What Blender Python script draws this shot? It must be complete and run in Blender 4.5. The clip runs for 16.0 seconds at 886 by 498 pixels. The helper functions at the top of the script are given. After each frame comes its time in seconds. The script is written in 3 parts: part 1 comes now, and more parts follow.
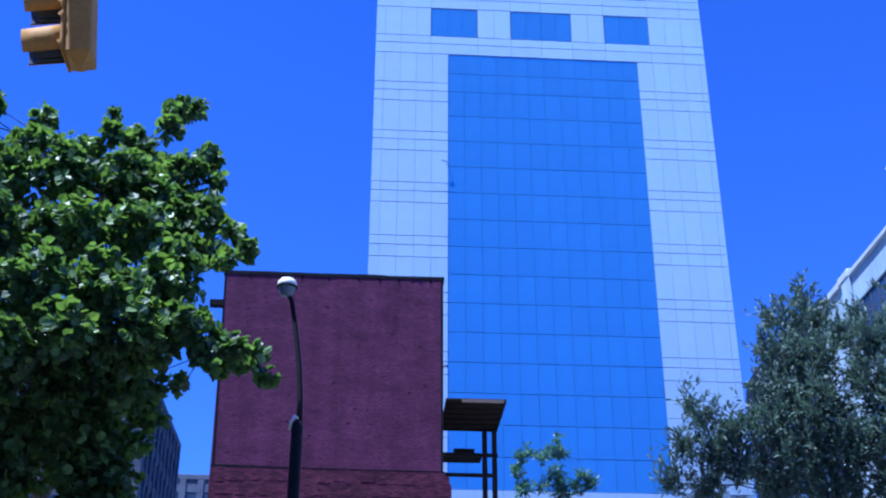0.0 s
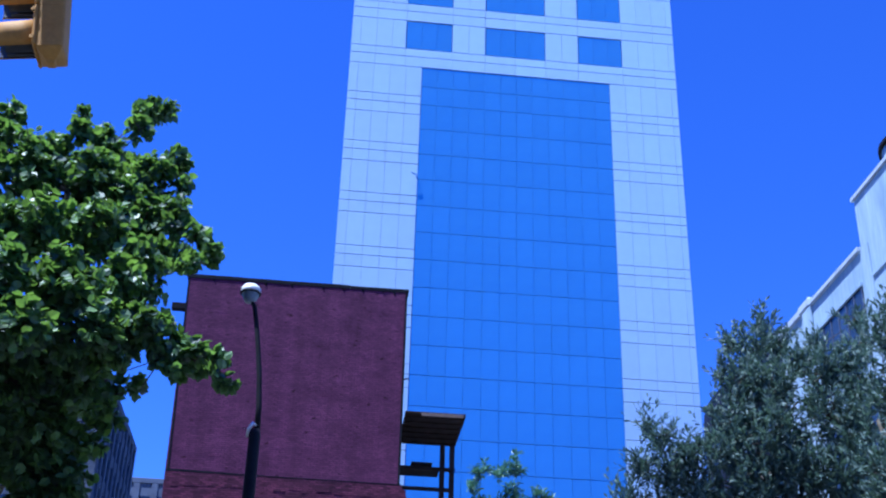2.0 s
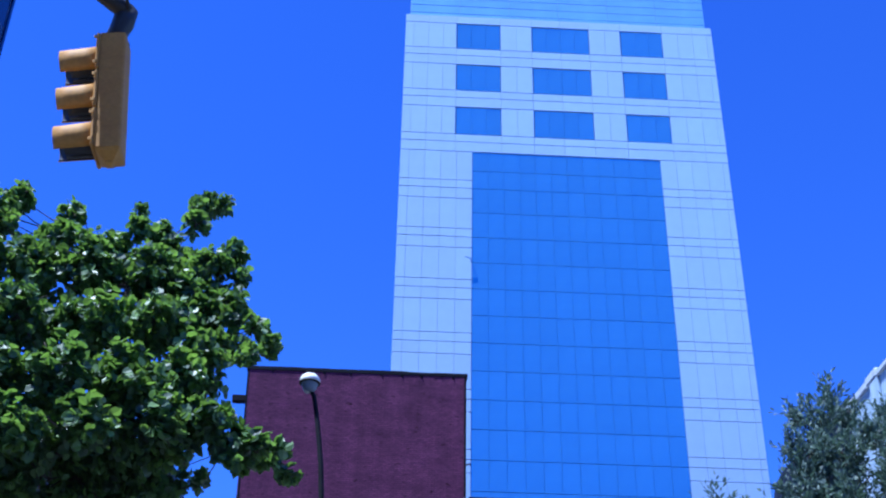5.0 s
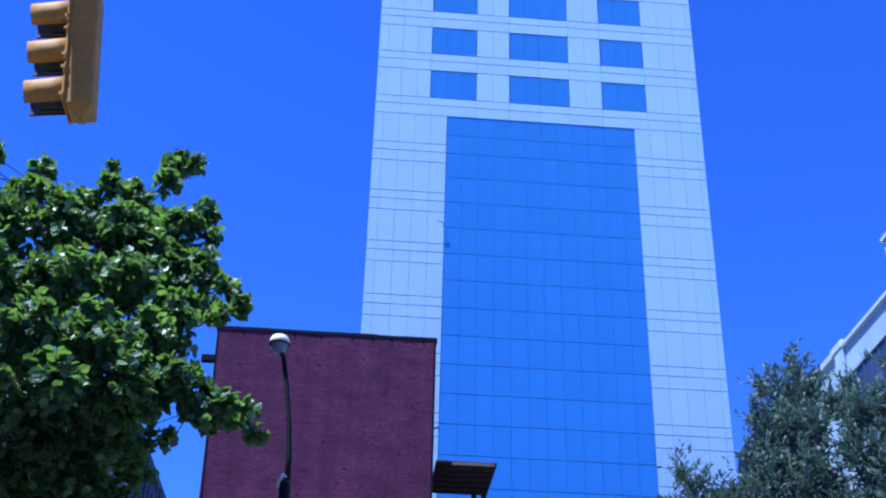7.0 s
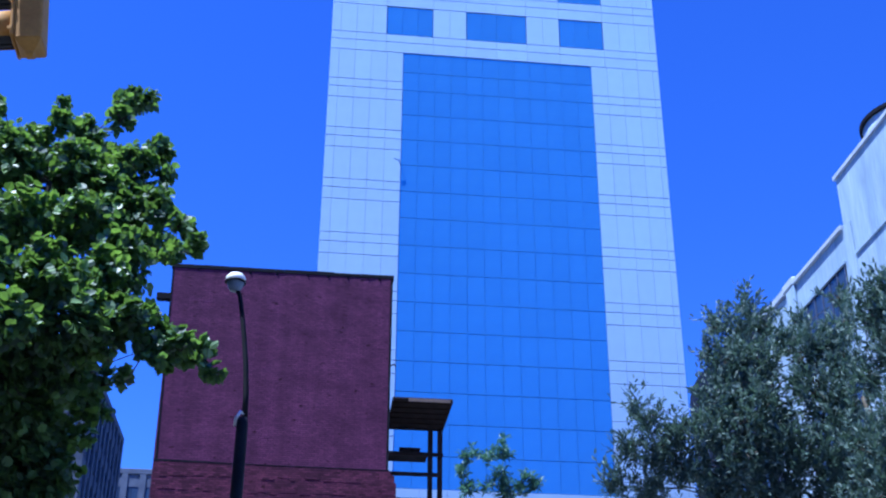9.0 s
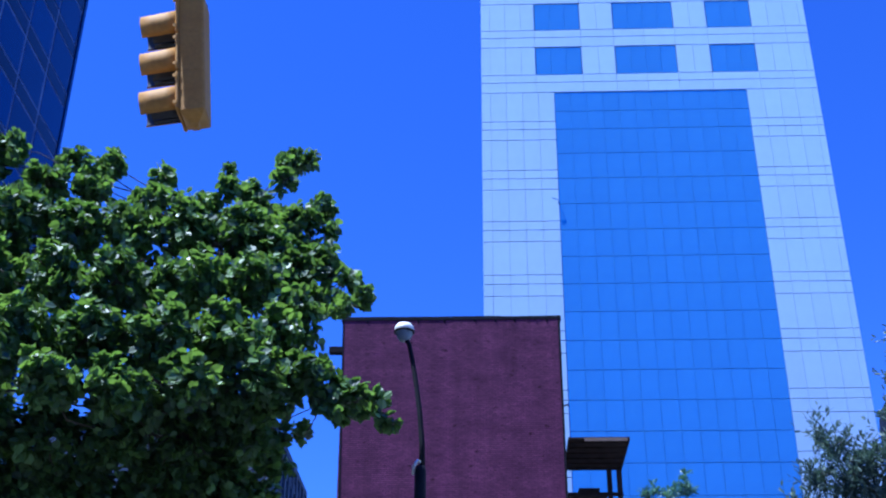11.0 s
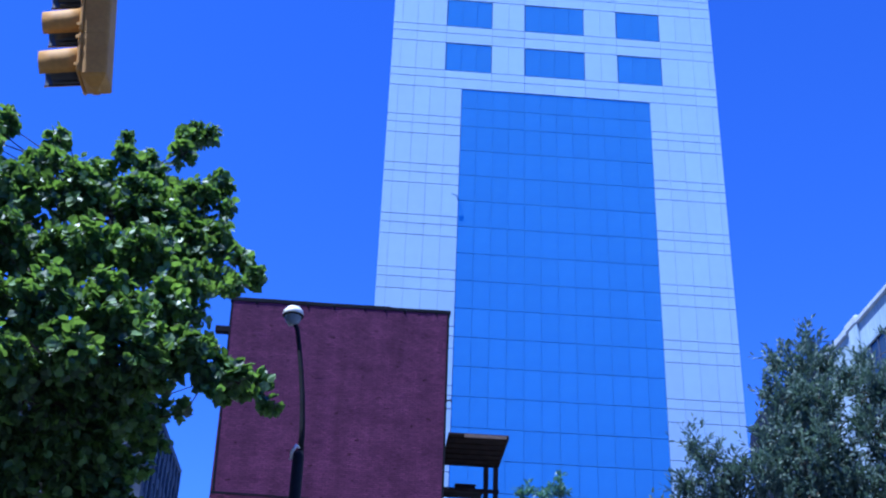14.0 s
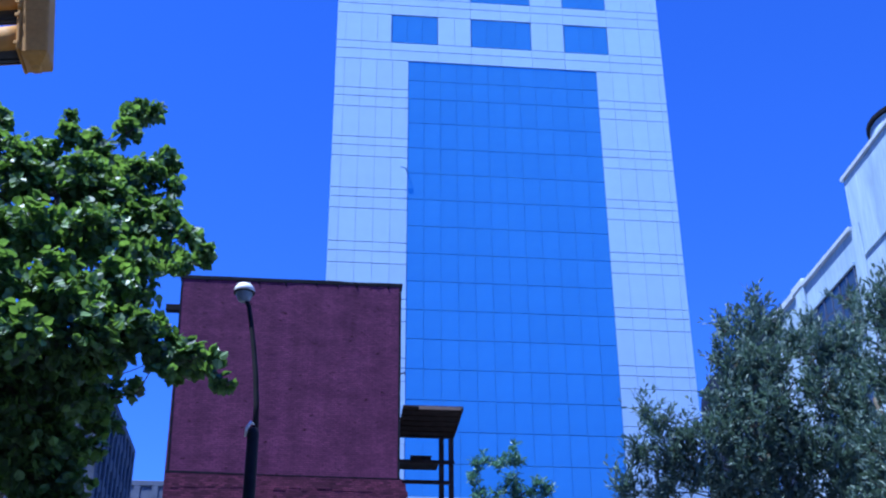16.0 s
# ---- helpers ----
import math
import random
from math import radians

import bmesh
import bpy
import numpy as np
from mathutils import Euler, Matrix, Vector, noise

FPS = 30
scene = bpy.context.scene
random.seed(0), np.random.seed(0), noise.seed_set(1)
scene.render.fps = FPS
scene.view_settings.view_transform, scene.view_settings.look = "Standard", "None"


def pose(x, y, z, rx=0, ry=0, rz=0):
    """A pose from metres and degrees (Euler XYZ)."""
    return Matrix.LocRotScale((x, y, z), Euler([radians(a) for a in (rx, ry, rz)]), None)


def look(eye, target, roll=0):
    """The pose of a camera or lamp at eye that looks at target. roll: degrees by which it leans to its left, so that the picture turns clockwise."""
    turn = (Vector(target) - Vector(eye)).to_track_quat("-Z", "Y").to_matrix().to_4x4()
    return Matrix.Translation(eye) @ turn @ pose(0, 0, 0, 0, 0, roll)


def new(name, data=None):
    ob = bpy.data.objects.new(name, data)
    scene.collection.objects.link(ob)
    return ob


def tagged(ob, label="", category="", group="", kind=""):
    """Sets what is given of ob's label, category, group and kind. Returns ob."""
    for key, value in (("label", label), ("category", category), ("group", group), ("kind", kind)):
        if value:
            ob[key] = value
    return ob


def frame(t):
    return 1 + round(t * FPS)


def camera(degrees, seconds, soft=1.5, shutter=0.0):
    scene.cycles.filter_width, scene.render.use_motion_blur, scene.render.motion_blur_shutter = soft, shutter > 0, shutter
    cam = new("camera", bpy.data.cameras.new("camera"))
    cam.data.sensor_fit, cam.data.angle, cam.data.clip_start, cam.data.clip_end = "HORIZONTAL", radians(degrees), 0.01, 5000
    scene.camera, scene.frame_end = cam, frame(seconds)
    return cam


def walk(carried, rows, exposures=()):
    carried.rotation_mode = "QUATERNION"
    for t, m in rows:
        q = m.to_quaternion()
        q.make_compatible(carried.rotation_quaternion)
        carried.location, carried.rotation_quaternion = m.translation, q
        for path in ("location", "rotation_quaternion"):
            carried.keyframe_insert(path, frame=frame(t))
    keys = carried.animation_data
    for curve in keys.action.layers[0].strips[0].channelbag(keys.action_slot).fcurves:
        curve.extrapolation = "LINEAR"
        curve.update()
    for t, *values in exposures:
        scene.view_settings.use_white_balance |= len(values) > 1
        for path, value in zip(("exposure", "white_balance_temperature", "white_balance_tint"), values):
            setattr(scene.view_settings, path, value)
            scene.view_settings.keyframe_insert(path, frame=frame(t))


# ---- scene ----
# ---------- camera: standing on the pavement, turning by hand ----------
EYE_Z = 1.65
cam = camera(40.0, 16.0, soft=2.2)
# seconds, pitch, roll, yaw
PATH = [
    (0.0, 27.191, -0.188, 0.223),
    (0.5, 26.900, -0.285, 0.307),
    (1.0, 26.884, -0.789, -0.288),
    (1.5, 27.047, -1.490, -1.447),
    (2.0, 27.850, -1.562, -2.296),
    (2.5, 29.431, -0.574, -1.973),
    (3.0, 31.218, 0.017, -0.691),
    (3.5, 32.206, -0.457, 0.205),
    (3.7, 32.422, -0.283, 0.676),
    (4.7, 31.950, -0.850, 1.050),
    (6.0, 30.795, -1.472, 0.332),
    (6.5, 30.335, -1.549, -0.328),
    (7.0, 30.060, -1.350, -0.700),
    (7.5, 29.571, -1.583, -1.563),
    (8.0, 28.451, -2.069, -2.870),
    (8.5, 27.474, -1.003, -3.096),
    (9.0, 27.163, -0.359, -2.488),
    (9.5, 28.254, 0.566, 1.418),
    (10.0, 28.806, 0.649, 4.467),
    (10.2, 29.037, 0.442, 5.229),
    (10.7, 29.080, -0.080, 6.080),
    (11.5, 29.060, -0.950, 6.060),
    (12.3, 29.002, -1.728, 5.444),
    (12.5, 28.976, -1.612, 5.087),
    (13.0, 28.987, -1.539, 3.730),
    (13.5, 28.940, -2.114, 1.737),
    (14.0, 28.776, -1.975, -0.308),
    (14.5, 28.443, -1.427, -1.713),
    (15.0, 28.078, -0.729, -2.330),
    (15.5, 27.847, -0.224, -2.402),
    (16.0, 27.510, 0.248, -1.749),
]
walk(cam, [(t, pose(0, 0, EYE_Z, 90 + p, r, w)) for t, p, r, w in PATH],
     exposures=[(0.0, 1.05, 4800, 11), (16.0, 1.05, 4800, 11)])

# ---------- world and sun: clear summer noon, sun high, behind the viewer on the left ----------
SUN_EL, SUN_AZ = 68.0, -124.0          # azimuth clockwise from +Y
world = bpy.data.worlds.new("sky")
scene.world = world
world.use_nodes = True
wn, wl = world.node_tree.nodes, world.node_tree.links
sky = wn.new("ShaderNodeTexSky")
sky.sky_type = "NISHITA"
sky.sun_disc = False
sky.sun_elevation, sky.sun_rotation = radians(SUN_EL), radians(SUN_AZ)
sky.altitude, sky.air_density, sky.dust_density, sky.ozone_density = 1500, 1.0, 0.05, 6.0
vivid = wn.new("ShaderNodeHueSaturation")
vivid.inputs["Hue"].default_value, vivid.inputs["Saturation"].default_value = 0.524, 1.2
bg = wn["Background"]
bg.inputs["Strength"].default_value = 0.12
wl.new(sky.outputs[0], vivid.inputs["Color"])
wl.new(vivid.outputs[0], bg.inputs["Color"])

sun_data = bpy.data.lights.new("sun", "SUN")
sun_data.energy, sun_data.angle, sun_data.color = 5.0, radians(0.53), (1.0, 0.94, 0.82)
sun = new("sun", sun_data)
se, sa = radians(SUN_EL), radians(SUN_AZ)
sun.matrix_world = look((0, 0, 0), (-math.sin(sa) * math.cos(se), -math.cos(sa) * math.cos(se), -math.sin(se)))

# ---------- materials ----------


def nodes_of(name):
    m = bpy.data.materials.new(name)
    m.use_nodes = True
    nt = m.node_tree
    return m, nt.nodes, nt.links, nt.nodes["Principled BSDF"]


def ramp(n, l, src, a, b, lo=0.3, hi=0.7):
    r = n.new("ShaderNodeValToRGB")
    r.color_ramp.elements[0].position, r.color_ramp.elements[1].position = lo, hi
    r.color_ramp.elements[0].color, r.color_ramp.elements[1].color = (*a, 1), (*b, 1)
    l.new(src, r.inputs[0])
    return r.outputs[0]


def noise_tex(n, l, scale, detail=4, vec=None, rough=0.55):
    t = n.new("ShaderNodeTexNoise")
    t.inputs["Scale"].default_value, t.inputs["Detail"].default_value = scale, detail
    t.inputs["Roughness"].default_value = rough
    if vec is not None:
        l.new(vec, t.inputs["Vector"])
    return t.outputs["Fac"]


def obj_coord(n):
    return n.new("ShaderNodeTexCoord").outputs["Object"]


def mix(n, l, fac, a, b, mode="MIX"):
    m = n.new("ShaderNodeMix")
    m.data_type, m.blend_type = "RGBA", mode
    for sock, v in ((m.inputs[0], fac), (m.inputs[6], a), (m.inputs[7], b)):
        if hasattr(v, "links"):
            l.new(v, sock)
        else:
            sock.default_value = v if isinstance(v, (int, float)) else (*v, 1)
    return m.outputs[2]


def bump(n, l, height, strength, dist, bsdf):
    b = n.new("ShaderNodeBump")
    b.inputs["Strength"].default_value, b.inputs["Distance"].default_value = strength, dist
    l.new(height, b.inputs["Height"])
    l.new(b.outputs[0], bsdf.inputs["Normal"])


def surface(name, a, b, rough=0.6, metal=0.0, scale=2.0, fine=40.0, relief=0.2, dist=0.01, spread=0.0, tone=0.15, streak=False, spec=0.5):
    """Two-scale varied surface between the colours a and b; spread: brightness spread from piece to piece."""
    m, n, l, p = nodes_of(name)
    v = obj_coord(n)
    if streak:
        # stains run down the wall
        mp = n.new("ShaderNodeMapping")
        mp.inputs["Scale"].default_value = (1.6, 1.6, 0.22)
        l.new(v, mp.inputs[0])
        v = mp.outputs[0]
    big, small = noise_tex(n, l, scale, 3, v), noise_tex(n, l, fine, 5, v)
    col = ramp(n, l, big, a, b, 0.32, 0.68)
    grain = ramp(n, l, small, (1 - tone,) * 3, (1 + 0.7 * tone,) * 3, 0.3, 0.7)
    col = mix(n, l, 1.0, col, grain, "MULTIPLY")
    if spread:
        oi = n.new("ShaderNodeObjectInfo")
        col = mix(n, l, 1.0, col, ramp(n, l, oi.outputs["Random"], (1 - spread,) * 3, (1 + spread,) * 3, 0, 1), "MULTIPLY")
    l.new(col, p.inputs["Base Color"])
    r = n.new("ShaderNodeMapRange")
    r.inputs[3].default_value, r.inputs[4].default_value = max(0.02, rough - 0.08), min(1, rough + 0.1)
    l.new(small, r.inputs[0])
    l.new(r.outputs[0], p.inputs["Roughness"])
    p.inputs["Metallic"].default_value = metal
    p.inputs["Specular IOR Level"].default_value = spec
    if relief:
        bump(n, l, small, relief, dist, p)
    return m


def leaf_material(name, dark, light, glow, rough=0.42):
    """A thin leaf: glossy top, light shining through; colour differs from leaf to leaf."""
    m, n, l, p = nodes_of(name)
    isl = n.new("ShaderNodeNewGeometry").outputs["Random Per Island"]
    tone = n.new("ShaderNodeValToRGB")
    tone.color_ramp.elements[0].color, tone.color_ramp.elements[1].color = (*dark, 1), (*light, 1)
    mid = tone.color_ramp.elements.new(0.65)
    mid.color = (*(0.68 * a + 0.32 * b for a, b in zip(dark, light)), 1)
    l.new(isl, tone.inputs[0])
    col = tone.outputs[0]
    patch = ramp(n, l, noise_tex(n, l, 0.9, 3, obj_coord(n)), (0.7, 0.75, 0.7), (1.15, 1.12, 1.0), 0.35, 0.65)
    col = mix(n, l, 1.0, col, patch, "MULTIPLY")
    l.new(col, p.inputs["Base Color"])
    p.inputs["Roughness"].default_value = rough
    tr = n.new("ShaderNodeBsdfTranslucent")
    l.new(mix(n, l, 1.0, ramp(n, l, isl, tuple(0.6 * c for c in glow), glow, 0, 1), patch, "MULTIPLY"), tr.inputs["Color"])
    ms = n.new("ShaderNodeMixShader")
    ms.inputs[0].default_value = 0.32
    l.new(p.outputs[0], ms.inputs[1])
    l.new(tr.outputs[0], ms.inputs[2])
    l.new(ms.outputs[0], n["Material Output"].inputs[0])
    return m


def coated_glass(name, tint, rough=0.06, metal=0.75, spread=0.03, wave=0.03):
    """Sky-coated facade glass, nearly a tinted mirror, slightly wavy."""
    m, n, l, p = nodes_of(name)
    oi = n.new("ShaderNodeObjectInfo")
    v = obj_coord(n)
    col = mix(n, l, 1.0, ramp(n, l, oi.outputs["Random"], tuple(c * (1 - spread) for c in tint), tuple(c * (1 + spread) for c in tint), 0, 1),
              ramp(n, l, noise_tex(n, l, 0.7, 3, v), (0.92, 0.93, 0.95), (1.05, 1.04, 1.03)), "MULTIPLY")
    l.new(col, p.inputs["Base Color"])
    p.inputs["Metallic"].default_value = metal
    p.inputs["Roughness"].default_value = rough
    bump(n, l, noise_tex(n, l, 0.8, 2, v), wave, 0.05, p)
    return m


def painted_brick(name, a, b, mortar, course=0.072, length=0.215, relief=0.5):
    m, n, l, p = nodes_of(name)
    sep = n.new("ShaderNodeSeparateXYZ")
    comb = n.new("ShaderNodeCombineXYZ")
    add = n.new("ShaderNodeMath")
    l.new(obj_coord(n), sep.inputs[0])
    l.new(sep.outputs[0], add.inputs[0])
    l.new(sep.outputs[1], add.inputs[1])
    l.new(add.outputs[0], comb.inputs[0])
    l.new(sep.outputs[2], comb.inputs[1])
    br = n.new("ShaderNodeTexBrick")
    br.inputs["Scale"].default_value = 1.0
    br.inputs["Brick Width"].default_value, br.inputs["Row Height"].default_value = length, course
    br.inputs["Mortar Size"].default_value, br.inputs["Mortar Smooth"].default_value = 0.008, 0.3
    br.inputs["Color1"].default_value, br.inputs["Color2"].default_value = (*a, 1), (*b, 1)
    br.inputs["Mortar"].default_value = (*mortar, 1)
    l.new(comb.outputs[0], br.inputs["Vector"])
    stretch = n.new("ShaderNodeMapping")
    stretch.inputs["Scale"].default_value = (1.0, 1.9, 1.0)
    l.new(comb.outputs[0], stretch.inputs[0])
    col = mix(n, l, 1.0, br.outputs["Color"], ramp(n, l, noise_tex(n, l, 0.8, 5, stretch.outputs[0], 0.65), (0.76, 0.74, 0.78), (1.16, 1.20, 1.14), 0.33, 0.67), "MULTIPLY")
    col = mix(n, l, 1.0, col, ramp(n, l, noise_tex(n, l, 7, 4, stretch.outputs[0]), (0.78, 0.78, 0.8), (1.1, 1.1, 1.1), 0.3, 0.6), "MULTIPLY")
    runs = n.new("ShaderNodeMapping")
    runs.inputs["Scale"].default_value = (1.5, 0.22, 1.0)
    l.new(comb.outputs[0], runs.inputs[0])
    col = mix(n, l, 1.0, col, ramp(n, l, noise_tex(n, l, 1.3, 4, runs.outputs[0]), (0.84, 0.85, 0.86), (1.15, 1.15, 1.16), 0.35, 0.68), "MULTIPLY")
    chips = ramp(n, l, noise_tex(n, l, 3.3, 2, stretch.outputs[0]), (1, 1, 1), (0.35, 0.3, 0.32), 0.66, 0.71)
    col = mix(n, l, 1.0, col, chips, "MULTIPLY")
    l.new(col, p.inputs["Base Color"])
    p.inputs["Roughness"].default_value = 0.85
    p.inputs["Specular IOR Level"].default_value = 0.12
    bump(n, l, br.outputs["Color"], relief, 0.01, p)
    return m


M_PANEL = surface("pale_blue_cladding", (0.345, 0.475, 0.675), (0.385, 0.515, 0.715), 0.34, 0.0, 0.1, 2.0, 0.0, 0.01, spread=0.03, tone=0.03)
M_JOINT = surface("facade_joint", (0.20, 0.26, 0.40), (0.24, 0.30, 0.45), 0.6, 0, 1, 8, 0.1)
M_GLASS = coated_glass("sky_glass", (0.108, 0.285, 0.575), rough=0.12, metal=0.4)
M_LOUVRE = coated_glass("louvre_glass", (0.33, 0.60, 0.84), rough=0.25, metal=0.5)
M_NAVY = coated_glass("navy_glass", (0.006, 0.032, 0.115), rough=0.08, metal=0.8, spread=0.3)
M_SPANDREL = coated_glass("navy_spandrel_glass", (0.003, 0.009, 0.032), rough=0.15, metal=0.7, spread=0.3)
M_GJOINT = surface("glazing_joint", (0.07, 0.18, 0.42), (0.09, 0.21, 0.46), 0.5, 0, 1, 8, 0.0)
M_MULL = surface("mullion_grey", (0.07, 0.09, 0.15), (0.10, 0.12, 0.19), 0.5, 0.3, 1, 9, 0.05)
M_BRICK = painted_brick("maroon_painted_brick", (0.108, 0.0290, 0.072), (0.081, 0.0224, 0.057), (0.047, 0.014, 0.036), relief=1.0)
M_BRICK2 = painted_brick("old_maroon_brick", (0.115, 0.027, 0.056), (0.042, 0.011, 0.025), (0.034, 0.011, 0.023), relief=1.0)
M_TAR = surface("black_tar", (0.006, 0.006, 0.010), (0.013, 0.013, 0.018), 0.9, 0, 3, 30, 0.3, spec=0.1)
M_STEEL = surface("rusty_dark_steel", (0.02, 0.014, 0.015), (0.045, 0.03, 0.028), 0.75, 0.1, 3, 30, 0.3, spec=0.2)
M_WOODROOF = surface("weathered_boards", (0.014, 0.010, 0.010), (0.03, 0.02, 0.018), 0.85, 0, 3, 25, 0.3, spec=0.1)
M_TRIMTAN = surface("tan_fascia", (0.10, 0.065, 0.05), (0.15, 0.10, 0.075), 0.7, 0, 2, 25, 0.2)
M_LAMPMETAL = surface("dark_pole_paint", (0.006, 0.006, 0.010), (0.013, 0.014, 0.020), 0.6, 0.0, 3, 30, 0.1, spec=0.15)
M_GALV = surface("bright_galvanised", (0.55, 0.56, 0.58), (0.7, 0.71, 0.72), 0.35, 0.7, 4, 30, 0.1)
M_DOME = surface("white_enamel", (0.78, 0.78, 0.76), (0.84, 0.84, 0.82), 0.35, 0, 6, 40, 0.05)
M_GLOBE = surface("frosted_globe", (0.15, 0.18, 0.24), (0.20, 0.24, 0.31), 0.2, 0, 6, 40, 0.05)
M_YELLOW = surface("faded_yellow_paint", (0.42, 0.205, 0.04), (0.50, 0.27, 0.06), 0.68, 0, 5, 40, 0.03, tone=0.12, spec=0.3)
M_BLACK = surface("black_paint", (0.012, 0.012, 0.013), (0.025, 0.025, 0.028), 0.5, 0, 5, 40, 0.1)
M_STONE = surface("stained_limestone", (0.235, 0.325, 0.44), (0.40, 0.50, 0.62), 0.8, 0, 0.5, 5, 0.3, 0.02, streak=True)
M_COPING = surface("white_coping", (0.36, 0.41, 0.48), (0.46, 0.51, 0.58), 0.7, 0, 1, 10, 0.2)
M_DARKWALL = surface("dark_blue_brick", (0.012, 0.017, 0.036), (0.026, 0.034, 0.064), 0.9, 0, 1, 10, 0.3, spec=0.05)
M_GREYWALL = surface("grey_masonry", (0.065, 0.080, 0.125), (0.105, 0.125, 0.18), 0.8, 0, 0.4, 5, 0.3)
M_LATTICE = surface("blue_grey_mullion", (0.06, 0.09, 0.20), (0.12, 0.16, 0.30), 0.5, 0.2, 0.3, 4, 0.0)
# one block's lit front and shaded side, the difference painted into two wall tones
M_MIDWALL = surface("lit_front_masonry", (0.048, 0.060, 0.092), (0.09, 0.105, 0.15), 0.85, 0, 0.4, 5, 0.3, spec=0.15)
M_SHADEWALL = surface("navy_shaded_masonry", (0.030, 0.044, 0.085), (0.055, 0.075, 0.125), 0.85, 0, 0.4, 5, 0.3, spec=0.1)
M_WINDOW = coated_glass("dark_window_glass", (0.06, 0.09, 0.15), rough=0.1, metal=0.3, spread=0.3)
M_ASPHALT = surface("asphalt", (0.04, 0.04, 0.042), (0.06, 0.06, 0.062), 0.85, 0, 0.5, 60, 0.4, 0.01)
M_PAVING = surface("concrete_paving", (0.17, 0.17, 0.165), (0.24, 0.24, 0.235), 0.85, 0, 0.3, 30, 0.3)
M_BARK = surface("mottled_bark", (0.045, 0.036, 0.028), (0.10, 0.082, 0.06), 0.85, 0, 5, 30, 0.6, 0.02)
M_PLANE = leaf_material("plane_leaves", (0.020, 0.048, 0.038), (0.17, 0.29, 0.10), (0.27, 0.47, 0.06), 0.46)
M_OAK = leaf_material("oak_leaves", (0.050, 0.100, 0.100), (0.235, 0.315, 0.30), (0.11, 0.18, 0.12), 0.55)
M_YOUNG = leaf_material("young_leaves", (0.06, 0.15, 0.13), (0.16, 0.29, 0.23), (0.14, 0.30, 0.17), 0.4)

# ---------- mesh helpers ----------


def empty(name, m=None, **tags):
    ob = new(name)
    ob.empty_display_size = 0.3
    if m is not None:
        ob.matrix_world = m
    return tagged(ob, **tags)


def mesh_of(name, bm, material, smooth=False):
    me = bpy.data.meshes.new(name)
    bm.normal_update()
    bm.to_mesh(me)
    bm.free()
    me.materials.append(material)
    if smooth:
        me.polygons.foreach_set("use_smooth", [True] * len(me.polygons))
    return me


def part(name, bm, material, parent=None, label="", smooth=False, at=None):
    ob = new(name, mesh_of(name, bm, material, smooth))
    if parent is not None:
        ob.parent = parent
    if at is not None:
        ob.matrix_basis = at
    return tagged(ob, label)


def piece(name, me, parent, x, y, z, turn=(0, 0, 0)):
    """One object on a shared mesh."""
    ob = new(name, me)
    ob.parent = parent
    ob.matrix_basis = pose(x, y, z, *turn)
    return ob


def add_box(bm, x0, x1, y0, y1, z0, z1, bevel=0.0):
    vs = [bm.verts.new(c) for c in ((x0, y0, z0), (x1, y0, z0), (x1, y1, z0), (x0, y1, z0), (x0, y0, z1), (x1, y0, z1), (x1, y1, z1), (x0, y1, z1))]
    fs = [bm.faces.new([vs[i] for i in q]) for q in ((3, 2, 1, 0), (4, 5, 6, 7), (0, 1, 5, 4), (1, 2, 6, 5), (2, 3, 7, 6), (3, 0, 4, 7))]
    if bevel:
        es = list({e for f in fs for e in f.edges})
        bmesh.ops.bevel(bm, geom=es, offset=bevel, segments=1, affect="EDGES", profile=0.5)
    return bm


def box(x0, x1, y0, y1, z0, z1, bevel=0.0):
    return add_box(bmesh.new(), x0, x1, y0, y1, z0, z1, bevel)


def add_tube(bm, pts, radii, sides=10, cap=True):
    """A tube through pts with the given radii."""
    pts = [Vector(p) for p in pts]
    rings = []
    ref = Vector((0.31, 0.95, 0.05))
    for i, p in enumerate(pts):
        d = (pts[min(i + 1, len(pts) - 1)] - pts[max(i - 1, 0)]).normalized()
        if abs(d.dot(ref)) > 0.95:
            ref = Vector((0.95, -0.2, 0.3))
        s = d.cross(ref).normalized()
        u = s.cross(d)
        rings.append([bm.verts.new(p + radii[i] * (math.cos(a) * s + math.sin(a) * u)) for a in (2 * math.pi * k / sides for k in range(sides))])
    for a, b in zip(rings, rings[1:]):
        for k in range(sides):
            bm.faces.new((a[k], a[(k + 1) % sides], b[(k + 1) % sides], b[k]))
    if cap:
        bm.faces.new(rings[0][::-1])
        bm.faces.new(rings[-1])
    return bm


def lathe(profile, sides=24):
    """Turned about z: profile of (radius, z)."""
    bm = bmesh.new()
    rings = [[bm.verts.new((r * math.cos(2 * math.pi * k / sides), r * math.sin(2 * math.pi * k / sides), z)) for k in range(sides)] for r, z in profile]
    for a, b in zip(rings, rings[1:]):
        for k in range(sides):
            bm.faces.new((a[k], a[(k + 1) % sides], b[(k + 1) % sides], b[k]))
    bm.faces.new(rings[0][::-1])
    bm.faces.new(rings[-1])
    return bm


PANELS = {}


